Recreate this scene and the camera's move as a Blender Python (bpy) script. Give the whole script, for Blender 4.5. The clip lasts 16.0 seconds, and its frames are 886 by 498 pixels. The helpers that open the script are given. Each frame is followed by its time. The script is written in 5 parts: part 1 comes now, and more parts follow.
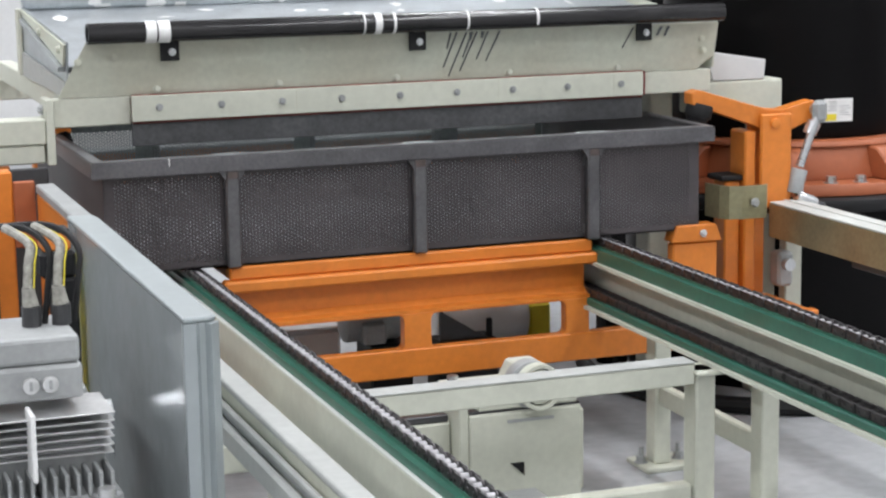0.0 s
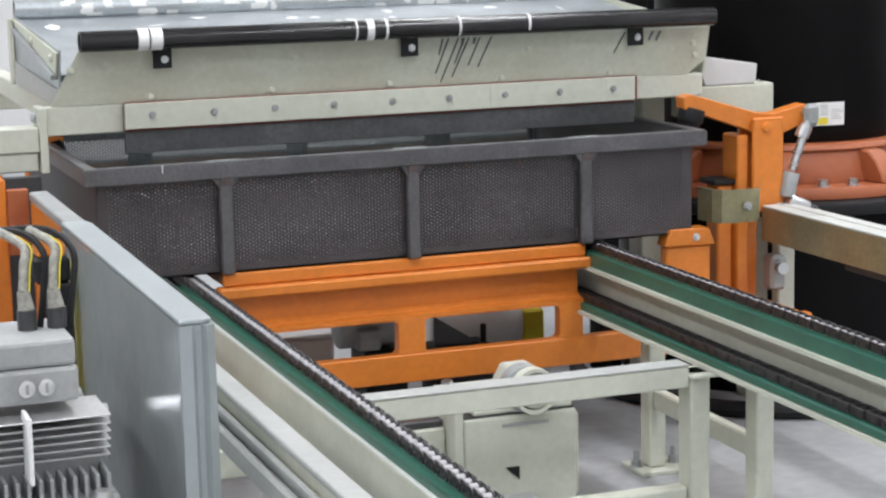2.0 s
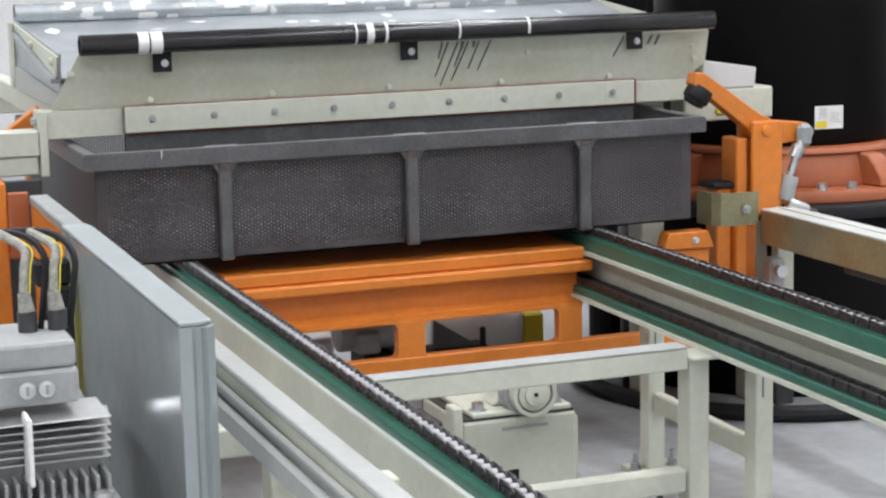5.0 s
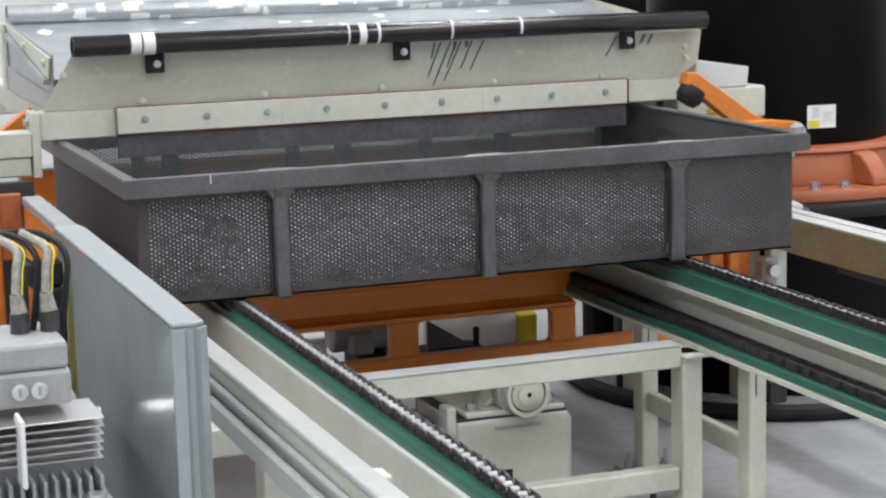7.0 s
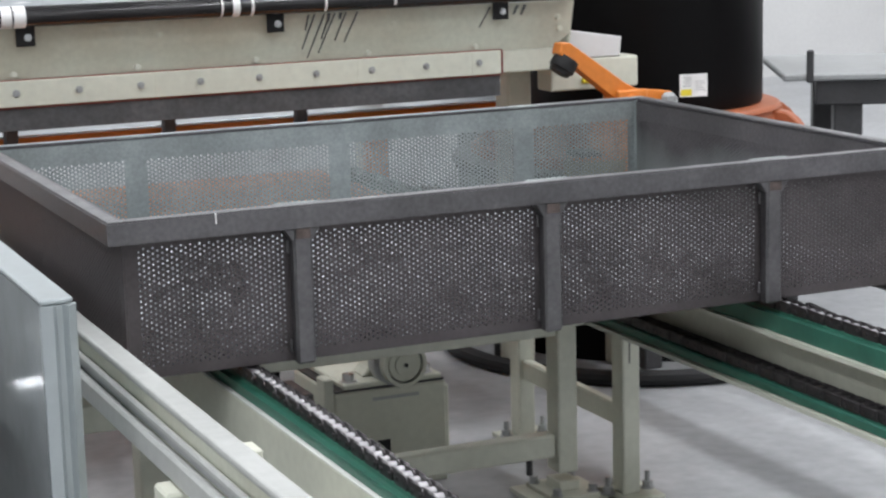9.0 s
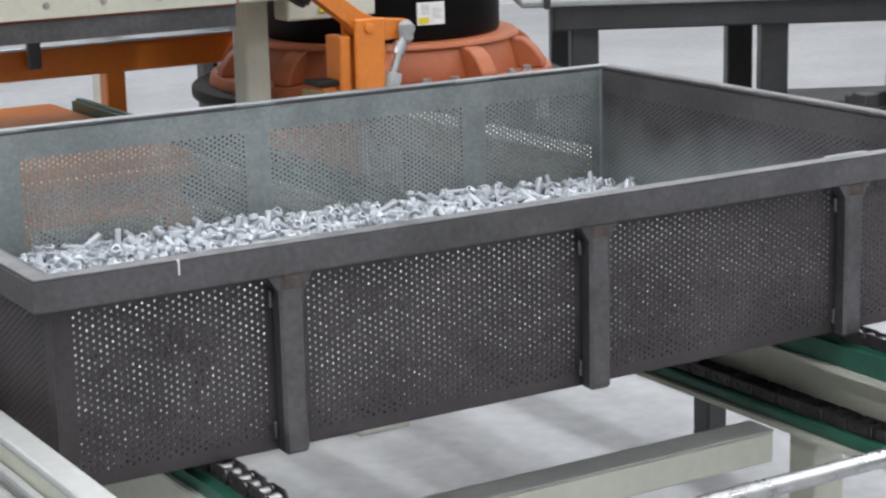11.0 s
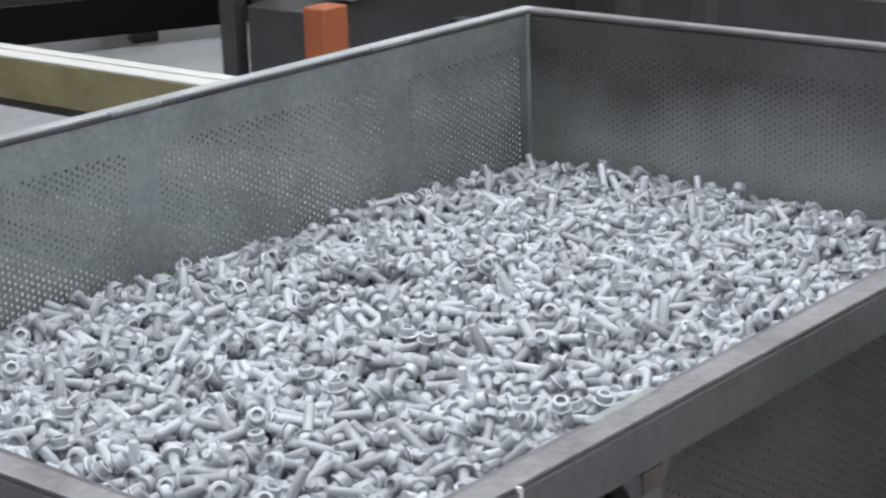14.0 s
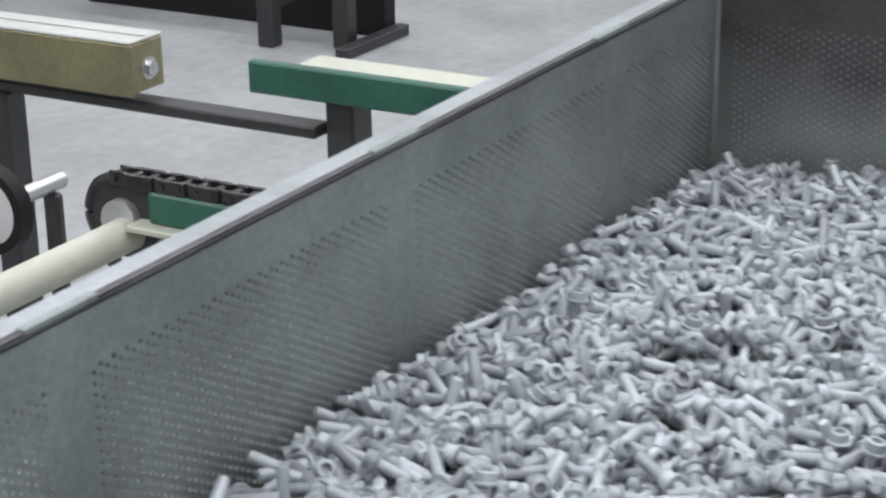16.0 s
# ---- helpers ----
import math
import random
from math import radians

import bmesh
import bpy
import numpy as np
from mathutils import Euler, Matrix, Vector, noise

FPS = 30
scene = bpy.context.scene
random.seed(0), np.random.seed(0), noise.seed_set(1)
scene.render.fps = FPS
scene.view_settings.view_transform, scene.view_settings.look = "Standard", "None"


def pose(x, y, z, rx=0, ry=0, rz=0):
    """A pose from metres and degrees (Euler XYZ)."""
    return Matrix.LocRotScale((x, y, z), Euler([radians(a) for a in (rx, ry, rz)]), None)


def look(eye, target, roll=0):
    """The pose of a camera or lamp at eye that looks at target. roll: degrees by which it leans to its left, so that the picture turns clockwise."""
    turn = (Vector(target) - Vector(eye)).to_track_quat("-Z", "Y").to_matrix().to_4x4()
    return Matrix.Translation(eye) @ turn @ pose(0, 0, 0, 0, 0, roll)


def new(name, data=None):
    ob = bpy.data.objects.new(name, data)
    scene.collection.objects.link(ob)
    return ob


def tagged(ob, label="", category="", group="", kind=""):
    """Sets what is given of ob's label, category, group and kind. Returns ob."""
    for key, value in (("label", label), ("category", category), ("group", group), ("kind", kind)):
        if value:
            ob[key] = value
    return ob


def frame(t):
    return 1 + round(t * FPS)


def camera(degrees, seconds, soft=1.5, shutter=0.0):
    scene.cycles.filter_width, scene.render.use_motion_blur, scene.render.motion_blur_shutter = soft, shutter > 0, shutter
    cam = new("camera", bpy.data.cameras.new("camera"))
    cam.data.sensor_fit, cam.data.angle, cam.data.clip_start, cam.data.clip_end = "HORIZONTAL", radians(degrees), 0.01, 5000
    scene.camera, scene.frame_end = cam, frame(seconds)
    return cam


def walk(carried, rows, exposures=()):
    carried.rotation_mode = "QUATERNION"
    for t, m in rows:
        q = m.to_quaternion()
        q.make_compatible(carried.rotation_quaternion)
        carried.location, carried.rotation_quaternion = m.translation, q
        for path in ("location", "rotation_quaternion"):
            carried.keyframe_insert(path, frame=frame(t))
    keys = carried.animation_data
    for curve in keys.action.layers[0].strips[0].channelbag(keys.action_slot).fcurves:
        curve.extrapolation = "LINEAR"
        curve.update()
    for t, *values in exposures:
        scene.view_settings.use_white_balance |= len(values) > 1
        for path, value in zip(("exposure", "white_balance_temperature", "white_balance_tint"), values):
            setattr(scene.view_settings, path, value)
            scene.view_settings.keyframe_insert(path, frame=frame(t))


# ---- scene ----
cam = camera(25.70, 16.0, soft=2.3, shutter=0.3)


def aim(x, y, z, yaw, pitch, roll):
    """A camera pose: yaw from +y towards +x, pitch up, both in degrees."""
    a, b = radians(yaw), radians(pitch)
    way = Vector((math.sin(a) * math.cos(b), math.cos(a) * math.cos(b), math.sin(b)))
    return look((x, y, z), Vector((x, y, z)) + way, roll)


PATH = [
    (0, aim(-0.700, -3.653, 1.309, 19.911, -10.159, -0.899)),
    (0.5, aim(-0.701, -3.654, 1.304, 20.044, -10.086, -1.076)),
    (1, aim(-0.701, -3.655, 1.300, 20.087, -10.003, -1.212)),
    (1.5, aim(-0.703, -3.656, 1.297, 20.120, -9.900, -1.257)),
    (2, aim(-0.706, -3.658, 1.295, 20.157, -9.812, -1.273)),
    (2.5, aim(-0.707, -3.659, 1.294, 20.163, -9.780, -1.310)),
    (3, aim(-0.708, -3.661, 1.292, 20.160, -9.709, -1.342)),
    (3.5, aim(-0.708, -3.662, 1.292, 20.161, -9.684, -1.295)),
    (4, aim(-0.708, -3.664, 1.292, 20.155, -9.671, -1.326)),
    (6.5, aim(-0.708, -3.666, 1.292, 20.178, -9.652, -1.248)),
    (7, aim(-0.706, -3.667, 1.293, 20.338, -9.673, -1.416)),
    (7.5, aim(-0.703, -3.670, 1.294, 20.884, -9.729, -1.338)),
    (8, aim(-0.701, -3.673, 1.297, 21.570, -9.833, -1.367)),
    (8.5, aim(-0.699, -3.675, 1.299, 22.636, -10.028, -1.342)),
    (9, aim(-0.692, -3.691, 1.302, 23.744, -10.691, -1.479)),
    (9.5, aim(-0.687, -3.699, 1.302, 25.315, -11.156, -1.431)),
    (10, aim(-0.670, -3.689, 1.303, 27.206, -11.578, -1.603)),
    (10.2, aim(-0.668, -3.692, 1.301, 28.050, -11.850, -1.512)),
    (12.5, aim(-0.661, -3.697, 1.314, 37.980, -15.165, -1.618)),
    (13, aim(-0.671, -3.698, 1.318, 41.355, -15.784, -1.594)),
    (13.5, aim(-0.659, -3.705, 1.316, 45.093, -16.482, -1.682)),
    (14, aim(-0.656, -3.698, 1.278, 49.513, -16.729, -2.065)),
    (14.5, aim(-0.632, -3.685, 1.243, 53.629, -17.975, -2.492)),
    (15, aim(-0.597, -3.699, 1.291, 57.945, -20.110, -1.771)),
    (15.3, aim(-0.595, -3.698, 1.301, 59.918, -20.436, -1.400)),
    (15.6, aim(-0.606, -3.692, 1.301, 60.344, -20.305, -1.240)),
    (16, aim(-0.607, -3.700, 1.297, 60.014, -20.120, -1.001)),
]
walk(cam, PATH, [(0.0, 0.20), (8.0, 0.20), (10.2, 0.13), (12.5, 0.03), (14.0, -0.10), (15.0, -0.14), (16.0, -0.26)])

# ---- light ----
scene.view_settings.exposure = 0.0
world = bpy.data.worlds.new("hall_air")
scene.world = world
world.use_nodes = True
world.node_tree.nodes["Background"].inputs[0].default_value = (0.75, 0.85, 1.0, 1)
world.node_tree.nodes["Background"].inputs[1].default_value = 0.05


# ---- materials ----
def material(name, colour, rough=0.5, metal=0.0, dirt=0.15, scale=6.0, bump=0.05, fine=90.0, dark=None, spec=0.5, island=0.0):
    """A painted, cast or rolled surface: two scales of stain and grain, and a fine relief."""
    m = bpy.data.materials.new(name)
    m.use_nodes = True
    t = m.node_tree
    p = t.nodes["Principled BSDF"]
    p.inputs["Metallic"].default_value = metal
    p.inputs["Specular IOR Level"].default_value = spec
    co = t.nodes.new("ShaderNodeTexCoord")
    big, small = t.nodes.new("ShaderNodeTexNoise"), t.nodes.new("ShaderNodeTexNoise")
    big.inputs["Scale"].default_value, big.inputs["Detail"].default_value = scale, 6
    small.inputs["Scale"].default_value, small.inputs["Detail"].default_value = fine, 4
    t.links.new(co.outputs["Object"], big.inputs["Vector"])
    t.links.new(co.outputs["Object"], small.inputs["Vector"])
    ramp = t.nodes.new("ShaderNodeValToRGB")
    ramp.color_ramp.elements[0].position, ramp.color_ramp.elements[1].position = 0.38, 0.62
    t.links.new(big.outputs["Fac"], ramp.inputs["Fac"])
    low = dark or tuple(c * (1 - dirt) for c in colour)
    mix = t.nodes.new("ShaderNodeMix")
    mix.data_type = "RGBA"
    mix.inputs[6].default_value, mix.inputs[7].default_value = (*low, 1), (*colour, 1)
    t.links.new(ramp.outputs["Color"], mix.inputs[0])
    grain = t.nodes.new("ShaderNodeMix")
    grain.data_type, grain.blend_type = "RGBA", "MULTIPLY"
    grain.inputs[0].default_value = min(1.0, dirt * 2.0)
    t.links.new(mix.outputs[2], grain.inputs[6])
    t.links.new(small.outputs["Fac"], grain.inputs[7])
    lift = t.nodes.new("ShaderNodeMix")
    lift.data_type, lift.blend_type = "RGBA", "MULTIPLY"
    lift.inputs[0].default_value = 1.0
    gain = 1 + min(1.0, dirt * 2.0) * 0.75
    lift.inputs[7].default_value = (gain, gain, gain, 1)
    t.links.new(grain.outputs[2], lift.inputs[6])
    last = lift
    if island:
        geo = t.nodes.new("ShaderNodeNewGeometry")
        rng = t.nodes.new("ShaderNodeMapRange")
        rng.inputs[3].default_value, rng.inputs[4].default_value = 1 - island, 1 + island
        t.links.new(geo.outputs["Random Per Island"], rng.inputs[0])
        vary = t.nodes.new("ShaderNodeMix")
        vary.data_type, vary.blend_type = "RGBA", "MULTIPLY"
        vary.inputs[0].default_value = 1.0
        t.links.new(last.outputs[2], vary.inputs[6])
        t.links.new(rng.outputs[0], vary.inputs[7])
        last = vary
    t.links.new(last.outputs[2], p.inputs["Base Color"])
    r = t.nodes.new("ShaderNodeMapRange")
    r.inputs[3].default_value, r.inputs[4].default_value = max(0.02, rough - 0.1), min(1, rough + 0.12)
    t.links.new(big.outputs["Fac"], r.inputs[0])
    t.links.new(r.outputs[0], p.inputs["Roughness"])
    if bump:
        b = t.nodes.new("ShaderNodeBump")
        b.inputs["Strength"].default_value, b.inputs["Distance"].default_value = bump, 0.004
        t.links.new(small.outputs["Fac"], b.inputs["Height"])
        t.links.new(b.outputs[0], p.inputs["Normal"])
    return m


def glow(name, colour, power):
    m = bpy.data.materials.new(name)
    m.use_nodes = True
    p = m.node_tree.nodes["Principled BSDF"]
    p.inputs["Base Color"].default_value = (*colour, 1)
    p.inputs["Emission Color"].default_value = (*colour, 1)
    p.inputs["Emission Strength"].default_value = power
    return m


BEIGE = material("cream_paint", (0.575, 0.585, 0.497), 0.45, 0, 0.10, 4.0, 0.04, 60)
HOPPER = material("sage_grey_paint", (0.55, 0.57, 0.475), 0.45, 0.0, 0.12, 5.0, 0.05, 70, dark=(0.50, 0.50, 0.405))
ORANGE = material("orange_paint", (0.68, 0.205, 0.027), 0.40, 0, 0.13, 7.0, 0.05, 60)
ROBOT = material("faded_orange_casting", (0.37, 0.105, 0.040), 0.5, 0, 0.12, 5.0, 0.04, 50)
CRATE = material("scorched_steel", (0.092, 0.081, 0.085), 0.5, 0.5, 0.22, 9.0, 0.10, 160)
RIM = material("worn_dark_steel", (0.16, 0.155, 0.163), 0.38, 0.75, 0.25, 11.0, 0.12, 120)
GALV = material("galvanised_sheet", (0.46, 0.49, 0.51), 0.36, 0.75, 0.16, 14.0, 0.05, 110)
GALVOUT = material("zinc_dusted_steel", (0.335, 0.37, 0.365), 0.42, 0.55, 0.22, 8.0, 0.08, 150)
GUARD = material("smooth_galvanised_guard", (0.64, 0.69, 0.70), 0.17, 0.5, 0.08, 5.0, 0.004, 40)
FOLD = material("darker_galvanised_fold", (0.41, 0.45, 0.46), 0.34, 0.45, 0.08, 7.0, 0.008, 50)
OLIVE = material("chromated_steel", (0.34, 0.31, 0.19), 0.32, 0.7, 0.2, 9.0, 0.05, 90)
GREEN = material("green_plastic_guide", (0.030, 0.128, 0.090), 0.34, 0, 0.2, 9.0, 0.05, 60)
CHAIN = material("oiled_chain_plate", (0.075, 0.07, 0.073), 0.33, 0.7, 0.3, 30.0, 0.1, 200)
ROLLER = material("bright_chain_roller", (0.34, 0.335, 0.345), 0.42, 1.0, 0.2, 40.0, 0.03, 200)
BLACK = material("black_rubber", (0.012, 0.012, 0.013), 0.55, 0, 0.2, 9.0, 0.05, 120, spec=0.3)
DRUM = material("black_cover", (0.0042, 0.0039, 0.0042), 0.42, 0, 0.2, 3.0, 0.03, 60, spec=0.10)
TUBE = material("black_gloss_tube", (0.02, 0.019, 0.02), 0.18, 0.1, 0.2, 12.0, 0.03, 80)
WHITEST = material("white_tape", (0.80, 0.80, 0.79), 0.55, 0, 0.08, 20.0, 0.03, 120)
RED = material("dark_red_gasket", (0.20, 0.035, 0.025), 0.6, 0, 0.2, 15.0, 0.05, 120)
SKIRT = material("dark_rubber_skirt", (0.085, 0.086, 0.09), 0.55, 0.1, 0.35, 9.0, 0.08, 90)
STEEL = material("bright_zinc", (0.62, 0.63, 0.64), 0.28, 0.9, 0.15, 30.0, 0.04, 150)
CASTGREY = material("grey_cast_housing", (0.35, 0.36, 0.36), 0.5, 0.2, 0.15, 9.0, 0.06, 110)
ALU = material("bare_aluminium", (0.70, 0.70, 0.70), 0.3, 0.8, 0.12, 15.0, 0.04, 120)
FLOOR = material("sealed_concrete", (0.37, 0.38, 0.39), 0.42, 0, 0.20, 2.6, 0.05, 25)
WALL = material("white_wall_paint", (0.66, 0.66, 0.655), 0.7, 0, 0.06, 1.5, 0.03, 40)
CEIL = material("grey_ceiling", (0.6, 0.6, 0.6), 0.8, 0, 0.06, 1.5, 0.03, 40)
YELLOW = material("yellow_plastic", (0.75, 0.62, 0.04), 0.45, 0, 0.08, 12.0, 0.03, 80)
BOLT = material("zinc_flake_coating", (0.462, 0.490, 0.520), 0.46, 0.32, 0.12, 40.0, 0.04, 300, island=0.26)
DARKSTEEL = material("dark_machine_steel", (0.06, 0.06, 0.063), 0.42, 0.3, 0.2, 6.0, 0.05, 80)
LAMP = glow("lamp_diffuser", (0.96, 0.98, 1.0), 4.0)
PALERIM = material("paler_rim_top", (0.25, 0.25, 0.258), 0.42, 0.6, 0.3, 16.0, 0.08, 140)
RUST = material("rusty_weld_stain", (0.125, 0.096, 0.088), 0.6, 0.3, 0.35, 60.0, 0.1, 200)
DIRTY = material("grimy_pale_sleeve", (0.36, 0.35, 0.31), 0.6, 0, 0.35, 60.0, 0.08, 200)
ENDSTEEL = material("two_tone_end_steel", (0.125, 0.116, 0.120), 0.42, 0.55, 0.25, 7.0, 0.06, 140)


def paled(m, pale_tone, top, soft):
    """Blends a paler colour into the lower part of a sheet, with a ragged upper edge."""
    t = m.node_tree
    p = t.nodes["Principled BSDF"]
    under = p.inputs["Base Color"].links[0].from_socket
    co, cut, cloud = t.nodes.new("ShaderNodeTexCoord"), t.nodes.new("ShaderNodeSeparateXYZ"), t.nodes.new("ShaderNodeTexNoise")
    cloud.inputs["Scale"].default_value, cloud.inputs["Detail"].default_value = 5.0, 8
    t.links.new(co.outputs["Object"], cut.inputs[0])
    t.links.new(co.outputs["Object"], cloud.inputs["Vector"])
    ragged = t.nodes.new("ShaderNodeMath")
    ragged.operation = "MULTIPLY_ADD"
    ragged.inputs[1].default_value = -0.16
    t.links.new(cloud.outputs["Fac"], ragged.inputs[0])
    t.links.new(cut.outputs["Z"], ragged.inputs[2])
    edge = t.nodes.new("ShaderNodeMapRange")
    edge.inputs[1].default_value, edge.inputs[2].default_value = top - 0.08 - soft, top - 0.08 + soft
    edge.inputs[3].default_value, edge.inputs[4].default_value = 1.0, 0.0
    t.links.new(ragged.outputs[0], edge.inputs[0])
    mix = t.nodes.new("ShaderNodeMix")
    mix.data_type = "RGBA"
    mix.inputs[7].default_value = (*pale_tone, 1)
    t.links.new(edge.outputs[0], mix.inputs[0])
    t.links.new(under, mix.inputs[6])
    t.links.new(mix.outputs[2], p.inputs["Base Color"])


# zinc dust and the bolts' reflected haze, both put into the colour
paled(ENDSTEEL, (0.31, 0.335, 0.33), 0.125, 0.05)
BEAMTOP = material("pale_worn_paint", (0.60, 0.61, 0.58), 0.4, 0, 0.10, 5.0, 0.04, 70)
GUIDE = material("dull_pale_paint", (0.40, 0.41, 0.395), 0.45, 0, 0.12, 6.0, 0.03, 60)
SLIDE = material("grey_slide_steel", (0.17, 0.175, 0.18), 0.45, 0.3, 0.15, 6.0, 0.04, 70)
STREAK = material("dark_grey_streak", (0.13, 0.14, 0.145), 0.5, 0, 0.2, 30.0, 0.03, 120)

# ---- building helpers ----
PLACE = {}


def thing(name, loc, label, category, group="", kind=""):
    ob = new(name)
    ob.empty_display_size = 0.05
    ob.location = loc
    PLACE[ob] = Vector(loc)
    return tagged(ob, label, category, group, kind)


def mesh_of(name, bm, mat, smooth=False):
    me = bpy.data.meshes.new(name)
    bm.normal_update()
    bm.to_mesh(me)
    bm.free()
    me.materials.append(mat)
    if smooth:
        for p in me.polygons:
            p.use_smooth = True
        me.set_sharp_from_angle(angle=radians(35))
    return me


def part(name, bm, mat, parent, label="", smooth=False):
    """Links a bmesh, drawn in world metres, as one mesh under a thing or a part."""
    base = PLACE[parent]
    bmesh.ops.translate(bm, verts=bm.verts, vec=-base)
    ob = new(name, mesh_of(name, bm, mat, smooth))
    ob.parent = parent
    PLACE[ob] = base
    if label:
        ob["label"] = label
    return ob


def single(name, bm, mat, label, category="", group="", kind="", loc=None, smooth=False):
    """A top-level thing of one mesh; its origin is put at the middle of its base."""
    lo = Vector([min(v.co[i] for v in bm.verts) for i in range(3)])
    hi = Vector([max(v.co[i] for v in bm.verts) for i in range(3)])
    base = Vector(((lo.x + hi.x) / 2, (lo.y + hi.y) / 2, lo.z)) if loc is None else Vector(loc)
    bmesh.ops.translate(bm, verts=bm.verts, vec=-base)
    ob = new(name, mesh_of(name, bm, mat, smooth))
    ob.location = base
    PLACE[ob] = base
    return tagged(ob, label, category, group, kind)


def box(x0, x1, y0, y1, z0, z1, bevel=0.002, bm=None, seg=1):
    out = bm or bmesh.new()
    c = bmesh.new()
    bmesh.ops.create_cube(c, size=1)
    for v in c.verts:
        v.co = Vector(((x0 + x1) / 2 + v.co.x * (x1 - x0), (y0 + y1) / 2 + v.co.y * (y1 - y0), (z0 + z1) / 2 + v.co.z * (z1 - z0)))
    if bevel:
        w = min(bevel, 0.45 * min(abs(x1 - x0), abs(y1 - y0), abs(z1 - z0)))
        bmesh.ops.bevel(c, geom=c.edges[:], offset=w, segments=seg, affect="EDGES", profile=0.5)
    join(out, c)
    return out


def join(out, c):
    bmesh.ops.recalc_face_normals(c, faces=c.faces)
    me = bpy.data.meshes.new("tmp")
    c.to_mesh(me)
    c.free()
    out.from_mesh(me)
    bpy.data.meshes.remove(me)


def cyl(p0, p1, r, seg=20, r2=None, bm=None, bevel=0.0):
    out = bm or bmesh.new()
    c = bmesh.new()
    p0, p1 = Vector(p0), Vector(p1)
    d = p1 - p0
    bmesh.ops.create_cone(c, cap_ends=True, segments=seg, radius1=r, radius2=r if r2 is None else r2, depth=d.length)
    if bevel:
        rims = [e for e in c.edges if len(e.link_faces) == 2 and any(len(f.verts) > 4 for f in e.link_faces)]
        bmesh.ops.bevel(c, geom=rims, offset=bevel, segments=2, affect="EDGES", profile=0.5)
    m = Matrix.Translation((p0 + p1) / 2) @ d.to_track_quat("Z", "Y").to_matrix().to_4x4()
    bmesh.ops.transform(c, matrix=m, verts=c.verts)
    join(out, c)
    return out


def pipe(p0, p1, r, ri, seg=24, bm=None):
    """A hollow tube."""
    out = bm or bmesh.new()
    c = bmesh.new()
    p0, p1 = Vector(p0), Vector(p1)
    d = p1 - p0
    m = Matrix.Translation(p0) @ d.to_track_quat("Z", "Y").to_matrix().to_4x4()
    rings = []
    for rad, z in ((r, 0), (r, d.length), (ri, d.length), (ri, 0)):
        rings.append([c.verts.new(m @ Vector((rad * math.cos(k * math.tau / seg), rad * math.sin(k * math.tau / seg), z))) for k in range(seg)])
    for a in range(4):
        u, w = rings[a], rings[(a + 1) % 4]
        for k in range(seg):
            c.faces.new((u[k], u[(k + 1) % seg], w[(k + 1) % seg], w[k]))
    join(out, c)
    return out


def prism(points, axis, a, b, bevel=0.0, bm=None):
    """A closed outline extruded along an axis. For 'x' the outline is (y, z), for 'y' (x, z), for 'z' (x, y)."""
    out = bm or bmesh.new()
    c = bmesh.new()

    def at(p, k):
        return {"x": (k, p[0], p[1]), "y": (p[0], k, p[1]), "z": (p[0], p[1], k)}[axis]

    u = [c.verts.new(at(p, a)) for p in points]
    w = [c.verts.new(at(p, b)) for p in points]
    n = len(points)
    c.faces.new(u)
    c.faces.new(w[::-1])
    for k in range(n):
        c.faces.new((u[k], w[k], w[(k + 1) % n], u[(k + 1) % n]))
    bmesh.ops.recalc_face_normals(c, faces=c.faces)
    if bevel:
        bmesh.ops.bevel(c, geom=c.edges[:], offset=bevel, segments=1, affect="EDGES", profile=0.5)
    join(out, c)
    return out


def cable(points, r, seg=8, bm=None, steps=8):
    """A bent round cable through points (smooth)."""
    out = bm or bmesh.new()
    pts = [Vector(p) for p in points]
    line = []
    for i in range(len(pts) - 1):
        a, b, c, d = pts[max(i - 1, 0)], pts[i], pts[i + 1], pts[min(i + 2, len(pts) - 1)]
        for k in range(steps):
            t = k / steps
            line.append(0.5 * (2 * b + (c - a) * t + (2 * a - 5 * b + 4 * c - d) * t * t + (3 * b - a - 3 * c + d) * t ** 3))
    line.append(pts[-1])
    c = bmesh.new()
    rings = []
    for i, p in enumerate(line):
        d = (line[min(i + 1, len(line) - 1)] - line[max(i - 1, 0)]).normalized()
        q = d.to_track_quat("Z", "Y")
        rings.append([c.verts.new(p + q @ Vector((r * math.cos(k * math.tau / seg), r * math.sin(k * math.tau / seg), 0))) for k in range(seg)])
    for u, w in zip(rings, rings[1:]):
        for k in range(seg):
            c.faces.new((u[k], u[(k + 1) % seg], w[(k + 1) % seg], w[k]))
    c.faces.new(rings[0][::-1])
    c.faces.new(rings[-1])
    join(out, c)
    return out


def channel(x_web, x_tip, z0, z1, y0, y1, t=0.006, x_low=None):
    """A U-channel along y: web at x_web, flanges reaching to x_tip; x_low, if given, is the lower flange's tip."""
    s = 1 if x_tip > x_web else -1
    x_low = x_tip if x_low is None else x_low
    pts = [(x_web, z0), (x_low, z0), (x_low, z0 + t), (x_web + s * t, z0 + t), (x_web + s * t, z1 - t), (x_tip, z1 - t), (x_tip, z1), (x_web, z1)]
    return prism(pts, "y", y0, y1)


def hexbolt(p, axis, r=0.008, h=0.006, bm=None):
    p, axis = Vector(p), Vector(axis)
    bm = cyl(p, p + axis * 0.002, r * 1.45, 14, bm=bm)
    return cyl(p + axis * 0.002, p + axis * (0.002 + h), r, 6, bm=bm)


